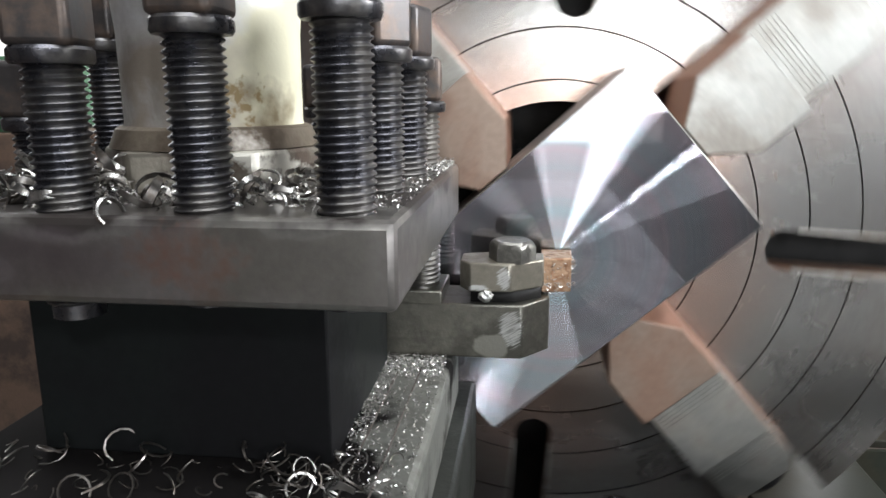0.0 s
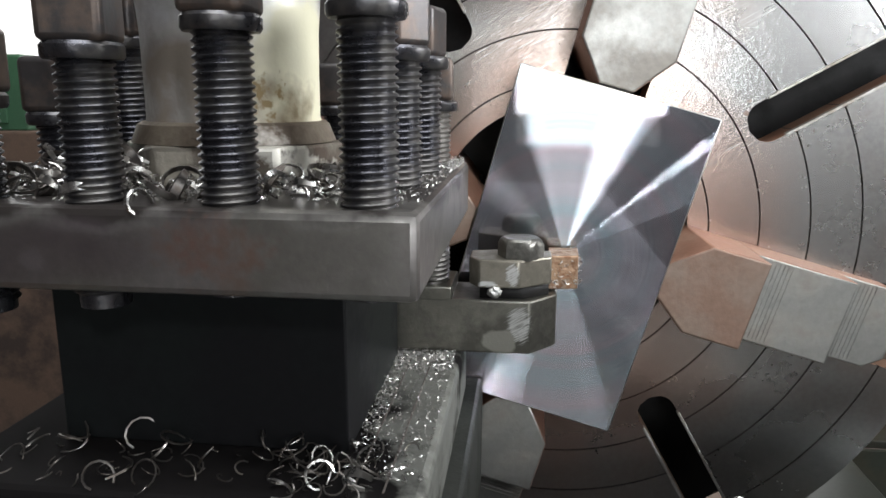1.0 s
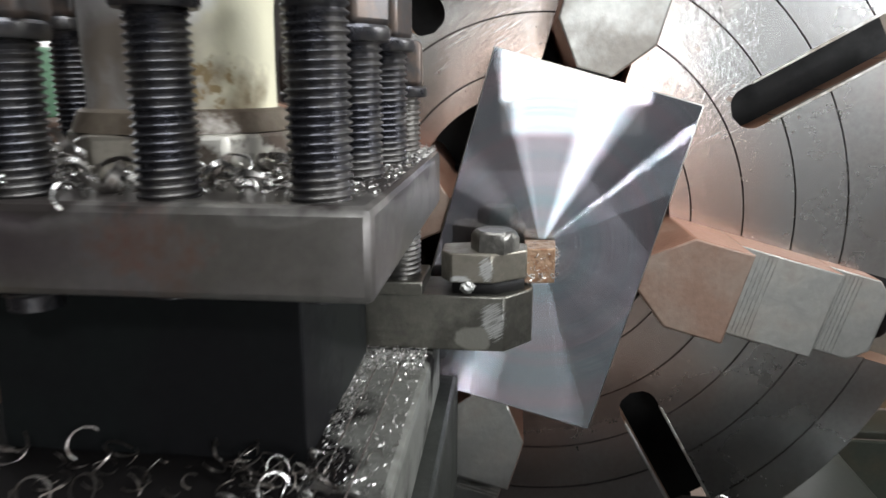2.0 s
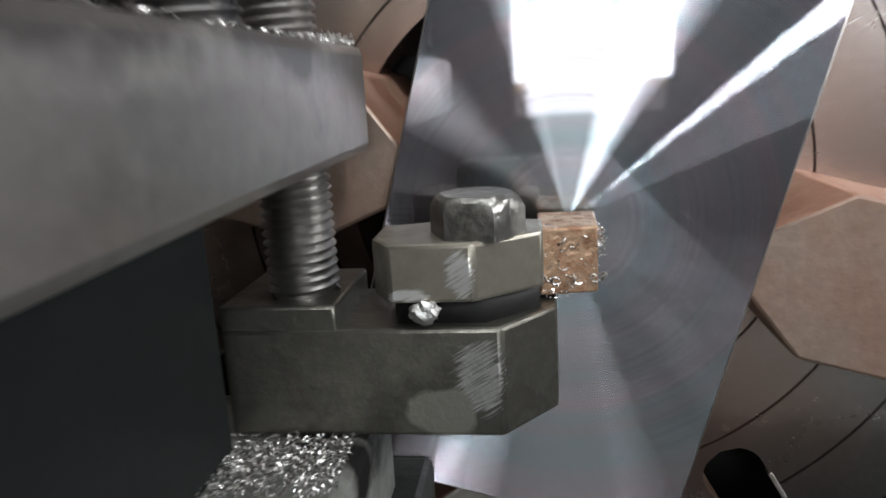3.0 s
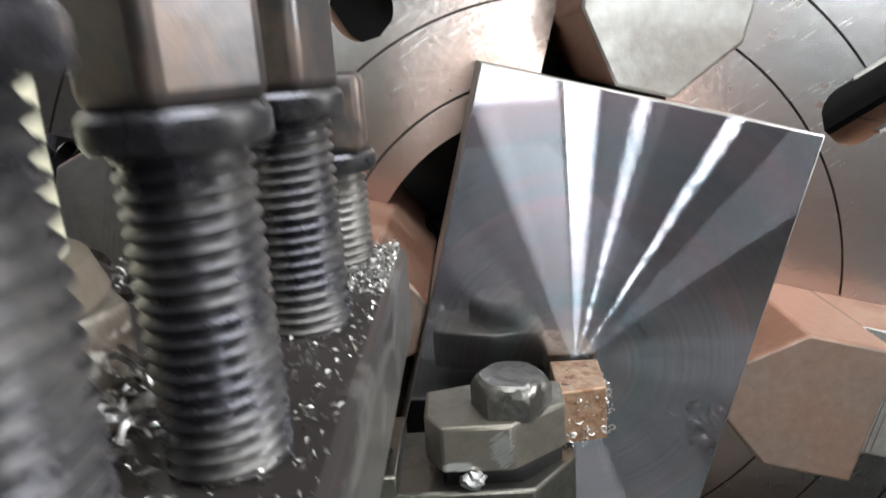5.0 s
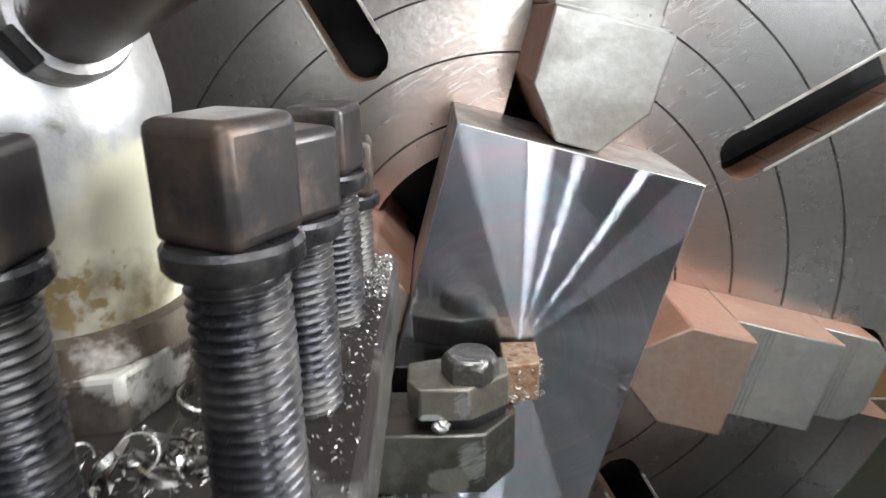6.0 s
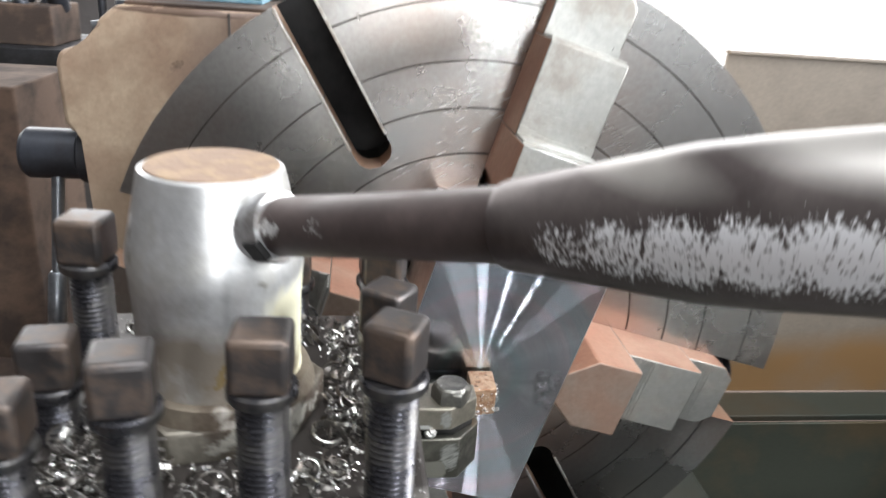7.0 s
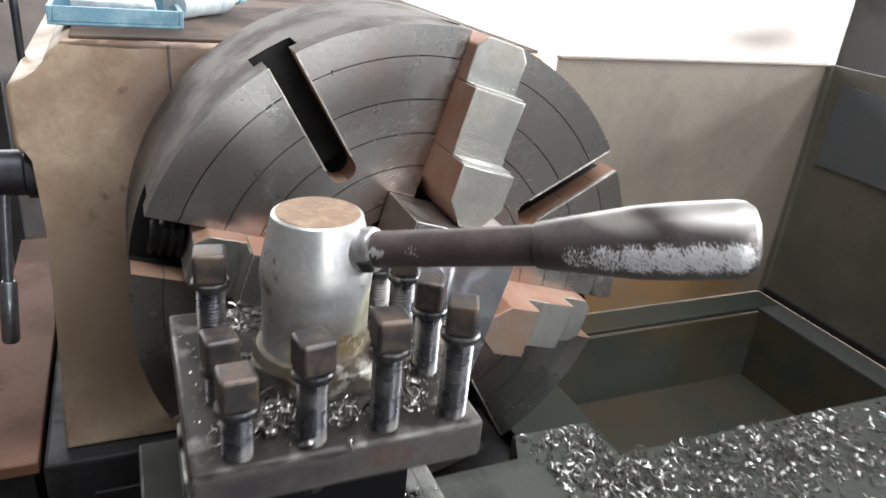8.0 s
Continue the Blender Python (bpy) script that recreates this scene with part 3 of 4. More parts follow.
def build_handle():
    """The clamping nut of the tool post with its handle."""
    hub = thing("clamping_handle", (CX, CY, 0.59), "clamping handle on a worn cream hub, grip rubbed bare", "lever")
    c = Matrix.Translation((CX, CY, 0))
    hexa = [(0.51 * math.cos(radians(60 * k + 10)), 0.51 * math.sin(radians(60 * k + 10))) for k in range(6)]
    nut = part("nut", prism(hexa, 0.59, 0.77, 0.02, None, c, 2), M_NUT, hub, "dirty hexagonal nut with a scraped bright corner")
    part("chamfer", revolve([(0.44, 0.765), (0.455, 0.772), (0.425, 0.85), (0.405, 0.862), (0.37, 0.864)], 48, None, c), M_NUT_TOP, nut, "tan chamfer, scraped bright")
    patch(M_HUB, (CX - 0.2, CY - 0.38, 1.0), (0.3, 0.45, 0.25), (0.80, 0.80, 0.81), 0.8, 0.3, (CX, CY, 0.59), (1, 1, 0.15), 600, 0.55, 0.06, 0.5)
    prof = [(0.40, 0.82), (0.385, 0.88), (0.385, 1.05), (0.388, 1.25), (0.398, 1.38), (0.402, 1.44), (0.392, 1.52), (0.345, 1.74), (0.326, 1.83), (0.318, 1.862), (0.300, 1.872)]
    patch(M_HUB, (CX + 0.42, CY - 0.1, 1.08), (0.36, 0.7, 0.40), (0.70, 0.67, 0.50), 0.0, 0.45, (CX, CY, 0.59), (1, 1, 1), 25, 0.85, 0.06)
    patch(M_HUB, (CX + 0.33, CY - 0.25, 0.92), (0.28, 0.4, 0.3), (0.16, 0.12, 0.06), 0.1, 0.6, (CX, CY, 0.59), (1, 1, 1), 60, 0.5, 0.16)
    patch(M_HUB, (CX - 0.2, CY - 0.35, 1.05), (0.3, 0.4, 0.35), (0.34, 0.34, 0.35), 0.6, 0.4, (CX, CY, 0.59), (1, 1, 1), 140, 0.45, 0.14)
    patch(M_HUB, (CX - 0.1, CY - 0.4, 0.98), (0.62, 0.5, 0.36), (0.24, 0.205, 0.17), 0.3, 0.5, (CX, CY, 0.59), (1, 1, 1), 40, 0.7, 0.25)
    patch(M_HUB, (CX + 0.18, CY - 0.36, 0.98), (0.3, 0.3, 0.2), (0.20, 0.14, 0.06), 0.0, 0.6, (CX, CY, 0.59), (1, 1, 1), 260, 0.55, 0.06)
    barrel = part("hub", revolve(prof, 48, None, c), M_HUB, hub, "cream and silver barrel hub, grimy at the foot")
    part("cap", revolve([(0.0, 1.868), (0.3, 1.868), (0.29, 1.878), (0.0, 1.884)], 40, None, c, cap=False), M_HUB_TOP, barrel, "rusty round cap")
    d = Vector((0.7353, -0.6778, 0)).normalized()
    run = Vector((d.x, d.y, 0.2707)).normalized()
    start = Vector((CX, CY, 1.575)) + run * 0.3
    m = Matrix.Translation(start) @ run.to_track_quat("Z", "Y").to_matrix().to_4x4()
    L = 1.053
    q = lambda s: s * L - 0.3
    for s0, r0, amount in ((0.5, 0.1, 0.6), (0.75, 0.14, 0.42)):
        patch(M_HANDLE, Vector((CX, CY, 1.575)) + run * (s0 * L) + d.cross(Vector((0, 0, 1))) * 0.1 + Vector((0, 0, 0.02)), (r0, r0, 0.07), (0.8, 0.8, 0.79), 0.8, 0.4, (CX, CY, 0.59), (1, 1, 0.4), 700, amount, 0.06)
    rod = part("rod", revolve([(0.124, q(0.44)), (0.128, q(0.47)), (0.126, q(1.0)), (0.132, q(1.52))], 32, None, m), M_HANDLE, hub, "dark brown rod")
    socket = part("socket", revolve([(0.156, q(0.3)), (0.16, q(0.42)), (0.15, q(0.445)), (0.11, q(0.452))], 32, None, m), M_SOCKET, hub, "silver socket at the rod's root")
    part("notch", box(-0.05, 0.05, -0.165, -0.13, q(0.37), q(0.455), 0.008, None, m @ Matrix.Rotation(radians(-60), 4, "Z")), M_PIT, socket, "black block standing in for a shaded notch")
    side = d.cross(Vector((0, 0, 1)))
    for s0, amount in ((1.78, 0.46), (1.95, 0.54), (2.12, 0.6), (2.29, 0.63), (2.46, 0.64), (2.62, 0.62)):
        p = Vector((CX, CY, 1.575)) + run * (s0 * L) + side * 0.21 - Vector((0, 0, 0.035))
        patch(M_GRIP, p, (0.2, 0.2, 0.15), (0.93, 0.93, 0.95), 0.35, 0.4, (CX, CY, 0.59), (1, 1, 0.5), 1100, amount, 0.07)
    # Sheen of the light from above, painted pale along the grip's top.
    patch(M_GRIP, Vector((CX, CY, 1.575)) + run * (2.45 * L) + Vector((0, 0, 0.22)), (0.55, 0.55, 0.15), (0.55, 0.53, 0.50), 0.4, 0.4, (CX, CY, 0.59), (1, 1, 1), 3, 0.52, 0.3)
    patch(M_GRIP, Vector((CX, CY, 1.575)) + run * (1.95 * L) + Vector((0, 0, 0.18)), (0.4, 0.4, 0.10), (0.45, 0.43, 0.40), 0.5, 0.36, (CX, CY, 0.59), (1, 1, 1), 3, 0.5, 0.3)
    part("grip", revolve([(0.12, q(1.5)), (0.145, q(1.515)), (0.152, q(1.54)), (0.184, q(1.8)), (0.222, q(2.1)), (0.229, q(2.3)), (0.229, q(2.6)), (0.218, q(2.66)), (0.178, q(2.71)), (0.09, q(2.735)), (0.0, q(2.737))], 40, None, m, cap=False), M_GRIP, hub, "grip with dark paint worn to bare metal, pale sheen painted along its top")
    return hub


M_NUT_TOP = mat("scraped_chamfer", (0.26, 0.22, 0.17), 0.45, 0.6, (0.10, 0.075, 0.055), scale=14, bump=0.3, third=(0.62, 0.59, 0.54), third_scale=16, third_mix=(0.6, 0.68))
M_NUT = mat("grimy_nut", (0.30, 0.275, 0.23), 0.4, 0.7, (0.13, 0.10, 0.08), scale=30, bump=0.3, third=(0.6, 0.58, 0.52), third_scale=20, third_mix=(0.58, 0.62))
handle = build_handle()


def screw_head(x, y, radius, z0, z1, twist):
    """A hexagonal head whose upper corners are hammered round, with a shallow dished top."""
    bm = bmesh.new()
    rings = []
    for scale, z in ((1.0, z0), (1.0, z1 - 0.04), (0.93, z1 - 0.012), (0.80, z1), (0.45, z1 - 0.004)):
        ring = []
        for k in range(24):
            a = 2 * math.pi * k / 24
            side = math.cos(math.pi / 6) / math.cos((a + math.pi / 6) % (math.pi / 3) - math.pi / 6)
            soft = side if scale > 0.95 else 0.5 * side + 0.46
            wobble = 0.0025 * noise.noise(Vector((4 * math.cos(a), 4 * math.sin(a), 30 * z)))
            b = a + radians(twist)
            ring.append(bm.verts.new((x + radius * scale * soft * math.cos(b), y + radius * scale * soft * math.sin(b), z + wobble)))
        rings.append(ring)
    for lo, hi in zip(rings, rings[1:]):
        for k in range(24):
            bm.faces.new((lo[k], lo[(k + 1) % 24], hi[(k + 1) % 24], hi[k]))
    bm.faces.new(rings[-1])
    bm.faces.new(rings[0][::-1])
    return bm


M_SCREW = mat("hammered_screw_steel", (0.17, 0.165, 0.15), 0.3, 0.8, (0.26, 0.25, 0.225), scale=110, bump=0.35, third=(0.42, 0.41, 0.38), third_scale=170, third_mix=(0.63, 0.7))


def build_holder():
    """All of it a little nearer than the workpiece, its insert at the spindle's height."""
    holder = thing("tool_holder", (-0.6, -0.35, -0.5), "oily steel tool holder clamped on the base plate, with an insert", "tool holder")
    body = prism([(-1.0, -0.55), (-0.207, -0.55), (-0.05, -0.36), (-0.05, -0.14), (-1.0, -0.14)], -0.49, -0.17, 0.012)
    box(-1.0, -0.66, -0.548, -0.142, -0.18, -0.10, 0.01, body)
    patch(M_HOLDER, (-0.27, -0.55, -0.31), (0.11, 0.3, 0.19), (0.74, 0.74, 0.72), 1.0, 0.3, ORIGIN[holder.name], (0.07, 1, 1), 2200, 0.57, 0.1, 0.55)
    patch(M_HOLDER, (-0.38, -0.55, -0.42), (0.16, 0.3, 0.12), (0.34, 0.33, 0.29), 0.8, 0.3, ORIGIN[holder.name], (1, 1, 1), 60, 0.6)
    patch(M_CLAMP, (-0.312, -0.55, -0.02), (0.055, 0.3, 0.10), (0.80, 0.80, 0.78), 1.0, 0.3, ORIGIN[holder.name], (0.07, 1, 1), 2200, 0.66, 0.1, 0.55)
    patch(M_CLAMP, (-0.46, -0.55, -0.075), (0.09, 0.3, 0.03), (0.82, 0.82, 0.8), 0.8, 0.3, ORIGIN[holder.name], (0.1, 1, 1), 1100, 0.62, 0.1, 0.3)
    shank = part("shank", body, M_HOLDER, holder, "oily bar with a scraped corner")
    # A black solid fills the gap here to give its shade.
    part("seat", prism([(-0.5, -0.5), (-0.25, -0.5), (-0.1, -0.37), (-0.1, -0.2), (-0.5, -0.2)], -0.175, -0.09), M_PIT, holder, "solid black filler painted for the shaded gap below the clamp")
    clamp = part("clamp", prism([(-0.507, -0.55), (-0.275, -0.55), (-0.088, -0.41), (-0.088, -0.24), (-0.3, -0.2), (-0.565, -0.28), (-0.565, -0.46)], -0.098, 0.066, 0.012), M_CLAMP, holder, "five-sided steel clamp")
    part("clamp_screw", screw_head(-0.27, -0.405, 0.136, 0.06, 0.178, -97), M_SCREW, clamp, "worn hexagonal screw head")
    part("insert", prism([(-0.1, -0.3), (0.075, -0.27), (0.085, -0.03), (-0.1, -0.03)], -0.16, 0.045, 0.008), M_INSERT, holder, "gold-coloured carbide insert with stuck swarf")
    blob = bmesh.new()
    bmesh.ops.create_icosphere(blob, subdivisions=3, radius=0.042)
    for v in blob.verts:
        v.co *= 1 + 0.35 * noise.noise(v.co * 45) + 0.12 * noise.noise(v.co * 160)
    blob.transform(Matrix.Translation((-0.41, -0.555, -0.12)) @ Matrix.Diagonal((1, 0.6, 0.75, 1)))
    part("weld_bead", blob, M_SCRAPE, shank, "bright blob of metal")
    return holder


holder = build_holder()

# ---- lathe and surroundings ----


def single(name, bm, material, label, category="", kind="", materials=(), group=""):
    bm.verts.ensure_lookup_table()
    lo = [min(v.co[i] for v in bm.verts) for i in range(3)]
    hi = [max(v.co[i] for v in bm.verts) for i in range(3)]
    return tagged(part(name, bm, material, None, "", materials, origin=((lo[0] + hi[0]) / 2, (lo[1] + hi[1]) / 2, lo[2])), label, category, group, kind)


def build_lathe():
    head = thing("headstock", (-0.5, 4, -3.45), "cream painted cast headstock with chipped, greasy edges", "lathe headstock")
    front = Matrix(((1, 0, 0, 0), (0, 0, 1, 0), (0, 1, 0, 0), (0, 0, 0, 1)))
    outline = [(-3.93, -3.45), (2.9, -3.45), (2.9, 2.2), (-3.36, 2.2), (-3.55, 2.04), (-3.64, 1.80), (-3.95, 1.72), (-4.0, 1.6), (-3.98, 0.97), (-3.92, 0.88), (-3.77, 0.84), (-3.78, -0.1), (-3.85, -2.2)]
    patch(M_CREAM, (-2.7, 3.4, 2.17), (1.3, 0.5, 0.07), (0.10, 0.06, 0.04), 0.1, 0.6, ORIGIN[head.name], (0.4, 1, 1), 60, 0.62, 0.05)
    # Darker and browner low down and toward the chuck.
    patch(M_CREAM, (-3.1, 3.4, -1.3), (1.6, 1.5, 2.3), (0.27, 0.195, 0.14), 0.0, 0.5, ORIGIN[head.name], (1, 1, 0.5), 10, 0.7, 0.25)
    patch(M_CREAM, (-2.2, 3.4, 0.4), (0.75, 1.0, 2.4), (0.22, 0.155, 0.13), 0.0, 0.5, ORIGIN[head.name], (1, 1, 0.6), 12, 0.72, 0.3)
    # Highlight along the left vertical edge, painted as a thin pale strip.
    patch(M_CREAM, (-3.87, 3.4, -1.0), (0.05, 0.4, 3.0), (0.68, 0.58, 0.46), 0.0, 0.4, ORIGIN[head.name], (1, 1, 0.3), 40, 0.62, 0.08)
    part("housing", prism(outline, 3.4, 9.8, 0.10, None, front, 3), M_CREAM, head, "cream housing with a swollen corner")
    part("cover_seam", box(-2.26, -2.235, 3.385, 3.405, 1.2, 2.18), M_GROOVE, head, "dark seam")
    part("top_cover", box(-3.3, 2.85, 3.5, 9.6, 2.195, 2.24, 0.015), M_GREASY, head, "greasy brown top cover")
    part("spindle_nose", revolve([(0.9, 2.8), (0.9, 3.42)], 40, None, Matrix.Rotation(radians(-90), 4, "X")), M_DARK, head)
    base = thing("base_cabinet", (-1, 5, -12.2), "dark blue-grey grimy cabinet carrying the headstock", "cabinet")
    part("body", box(-4.2, 1.9, 3.1, 9.8, -12.2, -3.45, 0.06), M_DARK, base)
    part("door", box(-3.6, -0.4, 3.03, 3.1, -11.0, -4.0, 0.02), M_DARK, base)
    saddle = thing("saddle", (0, -1.5, -2.4), "cast-iron lathe saddle covered in swarf", "lathe saddle")
    part("cross_slide", box(-2.9, -0.5, -3.4, 0.0, -1.6, -0.86, 0.03), M_SADDLE, saddle)
    part("wing", prism([(-3.6, -4.0), (9.3, -4.0), (9.3, -0.78), (2.12, -0.78), (2.14, -0.09), (1.09, -0.07), (1.0, -0.5), (-3.6, -0.5)], -2.2, -1.6, 0.04), M_WING, saddle)
    single("lathe_bed", box(-2.6, 3.2, -30.0, 2.3, -4.2, -3.0, 0.04), M_DARK, "dark steel lathe bed under the saddle", "lathe bed")
    single("bed_pedestal", box(-2.2, 2.8, -29.0, 2.2, -12.2, -4.2, 0.04), M_DARK, "dark pedestal carrying the bed", "machine base")
    tray = thing("chip_guard", (6.5, 3, -2.8), "dull sheet-metal chip guard with an oily green tray", "chip guard")
    patch(M_PANEL, (6.5, 4.1, -2.6), (4.5, 1.0, 1.1), (0.26, 0.15, 0.065), 0.1, 0.5, ORIGIN[tray.name], (1, 1, 1), 6, 0.62, 0.18)
    part("back_sheet", box(3.6, 9.65, 4.1, 4.16, -2.8, 2.03), M_PANEL, tray, "brownish-grey sheet")
    part("side_sheet", box(9.65, 9.73, -8.0, 4.16, -2.8, 2.06), M_SIDE_SHEET, tray, "olive-brown side, painted darker for the shade on it")
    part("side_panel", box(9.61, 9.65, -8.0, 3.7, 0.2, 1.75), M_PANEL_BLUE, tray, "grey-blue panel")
    part("lip", box(3.6, 9.65, 4.06, 4.2, 2.03, 2.07, 0.01), M_PANEL, tray, "folded upper edge")
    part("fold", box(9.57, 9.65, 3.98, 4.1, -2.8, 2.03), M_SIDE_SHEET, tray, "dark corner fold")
    part("seam", box(9.56, 9.65, -8.0, 3.98, -2.8, -2.66, 0.02), M_PIT, tray, "black strip along the side sheet's foot")
    part("ledge", box(3.3, 9.56, 3.45, 4.06, -2.9, -2.8, 0.02), M_TRAY, tray, "oily green ledge")
    part("ledge", box(8.95, 9.56, -8.0, 3.45, -2.9, -2.8, 0.02), M_LEDGE, tray, "dull grey ledge")
    part("ledge", box(2.0, 3.3, -8.0, 4.06, -2.9, -2.8, 0.02), M_TRAY, tray, "oily green ledge")
    part("trough_back", box(3.3, 8.95, 3.39, 3.45, -4.4, -2.9), M_TROUGH, tray, "brown-green oily trough wall")
    part("trough_side", box(8.95, 9.01, -8.0, 3.45, -4.4, -2.9), M_TROUGH, tray, "brown-green oily trough wall")
    part("trough_floor", box(3.24, 8.95, -8.0, 3.39, -4.5, -4.4), M_TRAY, tray, "oily green trough floor")
    return head


build_lathe()


def build_green_cabinet():
    cab = thing("green_cabinet", (-12.8, 10.7, -12.2), "green painted steel cabinet on a dark plinth behind the lathe", "cabinet")
    part("body", box(-15.0, -10.6, 9.5, 12.0, 0.25, 1.8, 0.05), M_GREEN, cab)
    part("plinth", box(-15.4, -7.0, 9.3, 12.1, -12.2, 0.25, 0.05), M_GREASY, cab, "greasy brown plinth")
    part("door", box(-14.6, -11.0, 9.44, 9.5, 0.4, 1.65, 0.02), M_GREEN, cab)


build_green_cabinet()


# ---- room ----
def room():
    X0, X1, Y0, Y1, TOP, T = -40.0, 45.0, -45.0, 32.0, 32.0, 2.0
    F = -12.22
    single("floor", box(X0, X1, Y0, Y1, F - 1, F), M_FLOOR, "oily reddish-brown concrete floor", kind="structure")
    single("wall_west", box(X0 - T, X0, Y0, Y1, F, TOP), M_DIM, "dingy workshop wall", kind="structure")
    wall = box(X1, X1 + T, Y0, WIN_EAST[0], F, TOP)
    box(X1, X1 + T, WIN_EAST[1], Y1, F, TOP, 0, wall)
    box(X1, X1 + T, WIN_EAST[0], WIN_EAST[1], F, WIN_EAST[2], 0, wall)
    box(X1, X1 + T, WIN_EAST[0], WIN_EAST[1], WIN_EAST[3], TOP, 0, wall)
    single("wall_east", wall, M_DIM, "dingy workshop wall with a wide window opening", kind="structure")
    wall = box(X0, WIN_A[0], Y0 - T, Y0, F, TOP)
    box(WIN_A[1], WIN_C[0], Y0 - T, Y0, F, TOP, 0, wall)
    box(WIN_C[1], WIN_B[0], Y0 - T, Y0, F, TOP, 0, wall)
    box(WIN_B[1], X1, Y0 - T, Y0, F, TOP, 0, wall)
    for w in (WIN_A, WIN_B, WIN_C):
        box(w[0], w[1], Y0 - T, Y0, F, w[2], 0, wall)
        box(w[0], w[1], Y0 - T, Y0, w[3], TOP, 0, wall)
    single("wall_south", wall, M_DIM, "dingy wall with three window openings", kind="structure")
    wall = box(X0, X1, Y1, Y1 + T, 20, TOP)
    box(X0, X1, Y1, Y1 + T, F, -6, 0, wall)
    box(X0, -3, Y1, Y1 + T, -6, 0.8, 0, wall)
    single("wall_north", wall, M_DIM, "dingy wall with a wide bright opening", kind="structure")
    x0, x1, y0, y1 = SKYLIGHT
    roof = box(X0, X1, Y0, y0, TOP, TOP + 1)
    box(X0, X1, y1, Y1, TOP, TOP + 1, 0, roof)
    box(X0, x0, y0, y1, TOP, TOP + 1, 0, roof)
    box(x1, X1, y0, y1, TOP, TOP + 1, 0, roof)
    single("ceiling", roof, M_ROOF, "sheet roof with a skylight bay", kind="structure")
    single("ground", box(-600, 600, -600, 600, F - 2, F - 1), M_FLOOR, "bare ground outside the workshop", kind="structure")
    # Added wall whose own glow stands in for daylight beyond the opening.
    single("backdrop", box(-80, 110, 75, 76, F - 1, 60), M_OUTSIDE_GLOW, "glowing backdrop for the washed-out brightness seen through the opening", kind="structure")


room()

# ---- swarf ----
RNG = random.Random(7)


def curl(bm, place, radius, arc, width, rise, turn, thick=0.012):
    """A curled chip: a thin ribbon bent to an arc, climbing a little."""
    n = max(4, int(arc / 0.45))
    rings = []
    for i in range(n + 1):
        a = arc * i / n
        r = radius * (1 - 0.25 * i / n)
        taper = 0.35 + 0.65 * math.sin(math.pi * min(1, max(0.08, i / n)) ** 0.8)
        w, t = width * taper, thick
        p = Vector((r * math.cos(a), r * math.sin(a), rise * i / n))
        out = Vector((math.cos(a), math.sin(a), 0))
        rings.append([bm.verts.new(turn @ (p + out * t * su + Vector((0, 0, w * sv))) + Vector(place)) for su, sv in ((0, 0), (1, 0.1), (1, 0.9), (0, 1))])
    for a, b in zip(rings, rings[1:]):
        for k in range(4):
            bm.faces.new((a[k], a[(k + 1) % 4], b[(k + 1) % 4], b[k]))
    bm.faces.new(rings[0][::-1])
    bm.faces.new(rings[-1])


def tumble():
    return Euler((RNG.uniform(-0.9, 0.9), RNG.uniform(-0.9, 0.9), RNG.uniform(0, 6.3))).to_matrix()


def scatter_curls(spots, count, size, bm=None, broad=(0.2, 0.6)):
    """Curls over rectangles (x0, x1, y0, y1, z)."""
    bm = bm or bmesh.new()
    for _ in range(count):
        x0, x1, y0, y1, z, heap = RNG.choice(spots)
        s = size * RNG.uniform(0.45, 1.5)
        curl(bm, (RNG.uniform(x0, x1), RNG.uniform(y0, y1), z + 0.01 + heap * RNG.random() ** 2), s, RNG.uniform(1.2, 5.5), s * RNG.uniform(*broad), s * RNG.uniform(0, 1.2), tumble(), 0.006)
    return bm


def scatter_grit(spots, count, size, bm=None):
    """Fine broken chips: tiny slivers."""
    bm = bm or bmesh.new()
    for _ in range(count):
        x0, x1, y0, y1, z, heap = RNG.choice(spots)
        p = Vector((RNG.uniform(x0, x1), RNG.uniform(y0, y1), z + 0.004 + heap * RNG.random() ** 2))
        t = tumble()
        s = size * RNG.uniform(0.4, 1.4)
        v = [bm.verts.new(p + t @ Vector(c) * s) for c in ((-1, -0.35, 0), (1, -0.2, 0.1), (0.1, 0.5, 0.15), (0, 0, 0.5))]
        for f in ((0, 1, 2), (0, 1, 3), (1, 2, 3), (2, 0, 3)):
            bm.faces.new([v[i] for i in f])
    return bm


def stuff(name, bm, material, label):
    return single(name, bm, material, label, "swarf", "stuff")


TOP = 0.597
RING = [(-2.4, -0.95, -2.02, -1.80, TOP, 0.06), (-2.25, -2.08, -1.9, -0.5, TOP, 0.06), (-1.08, -0.9, -1.9, -0.5, TOP, 0.05), (-2.2, -1.0, -0.7, -0.35, TOP, 0.05), (-2.2, -1.75, -1.95, -1.75, TOP, 0.1)]
stuff("curled_swarf", scatter_curls(RING, 170, 0.062), M_CHIP_DARK, "dark tangled steel curls heaped on the tool post")
stuff("bright_swarf", scatter_curls(RING, 190, 0.05), M_CHIP, "bright steel curls scattered on the tool post")
stuff("swarf_crumbs", scatter_grit(RING + [(-2.5, -0.7, -2.15, -0.3, TOP, 0.005)], 1500, 0.016), M_CHIP, "glittering steel crumbs on the plate")
EDGE = [(-0.76, -0.615, -0.75, -0.25, TOP, 0.01), (-0.95, -0.615, -0.45, -0.24, TOP, 0.03), (-0.9, -0.62, -2.0, -0.3, TOP, 0.004)]
stuff("swarf_grit", scatter_grit(EDGE, 2000, 0.008), M_CHIP, "silvery grit along the plate's edge")
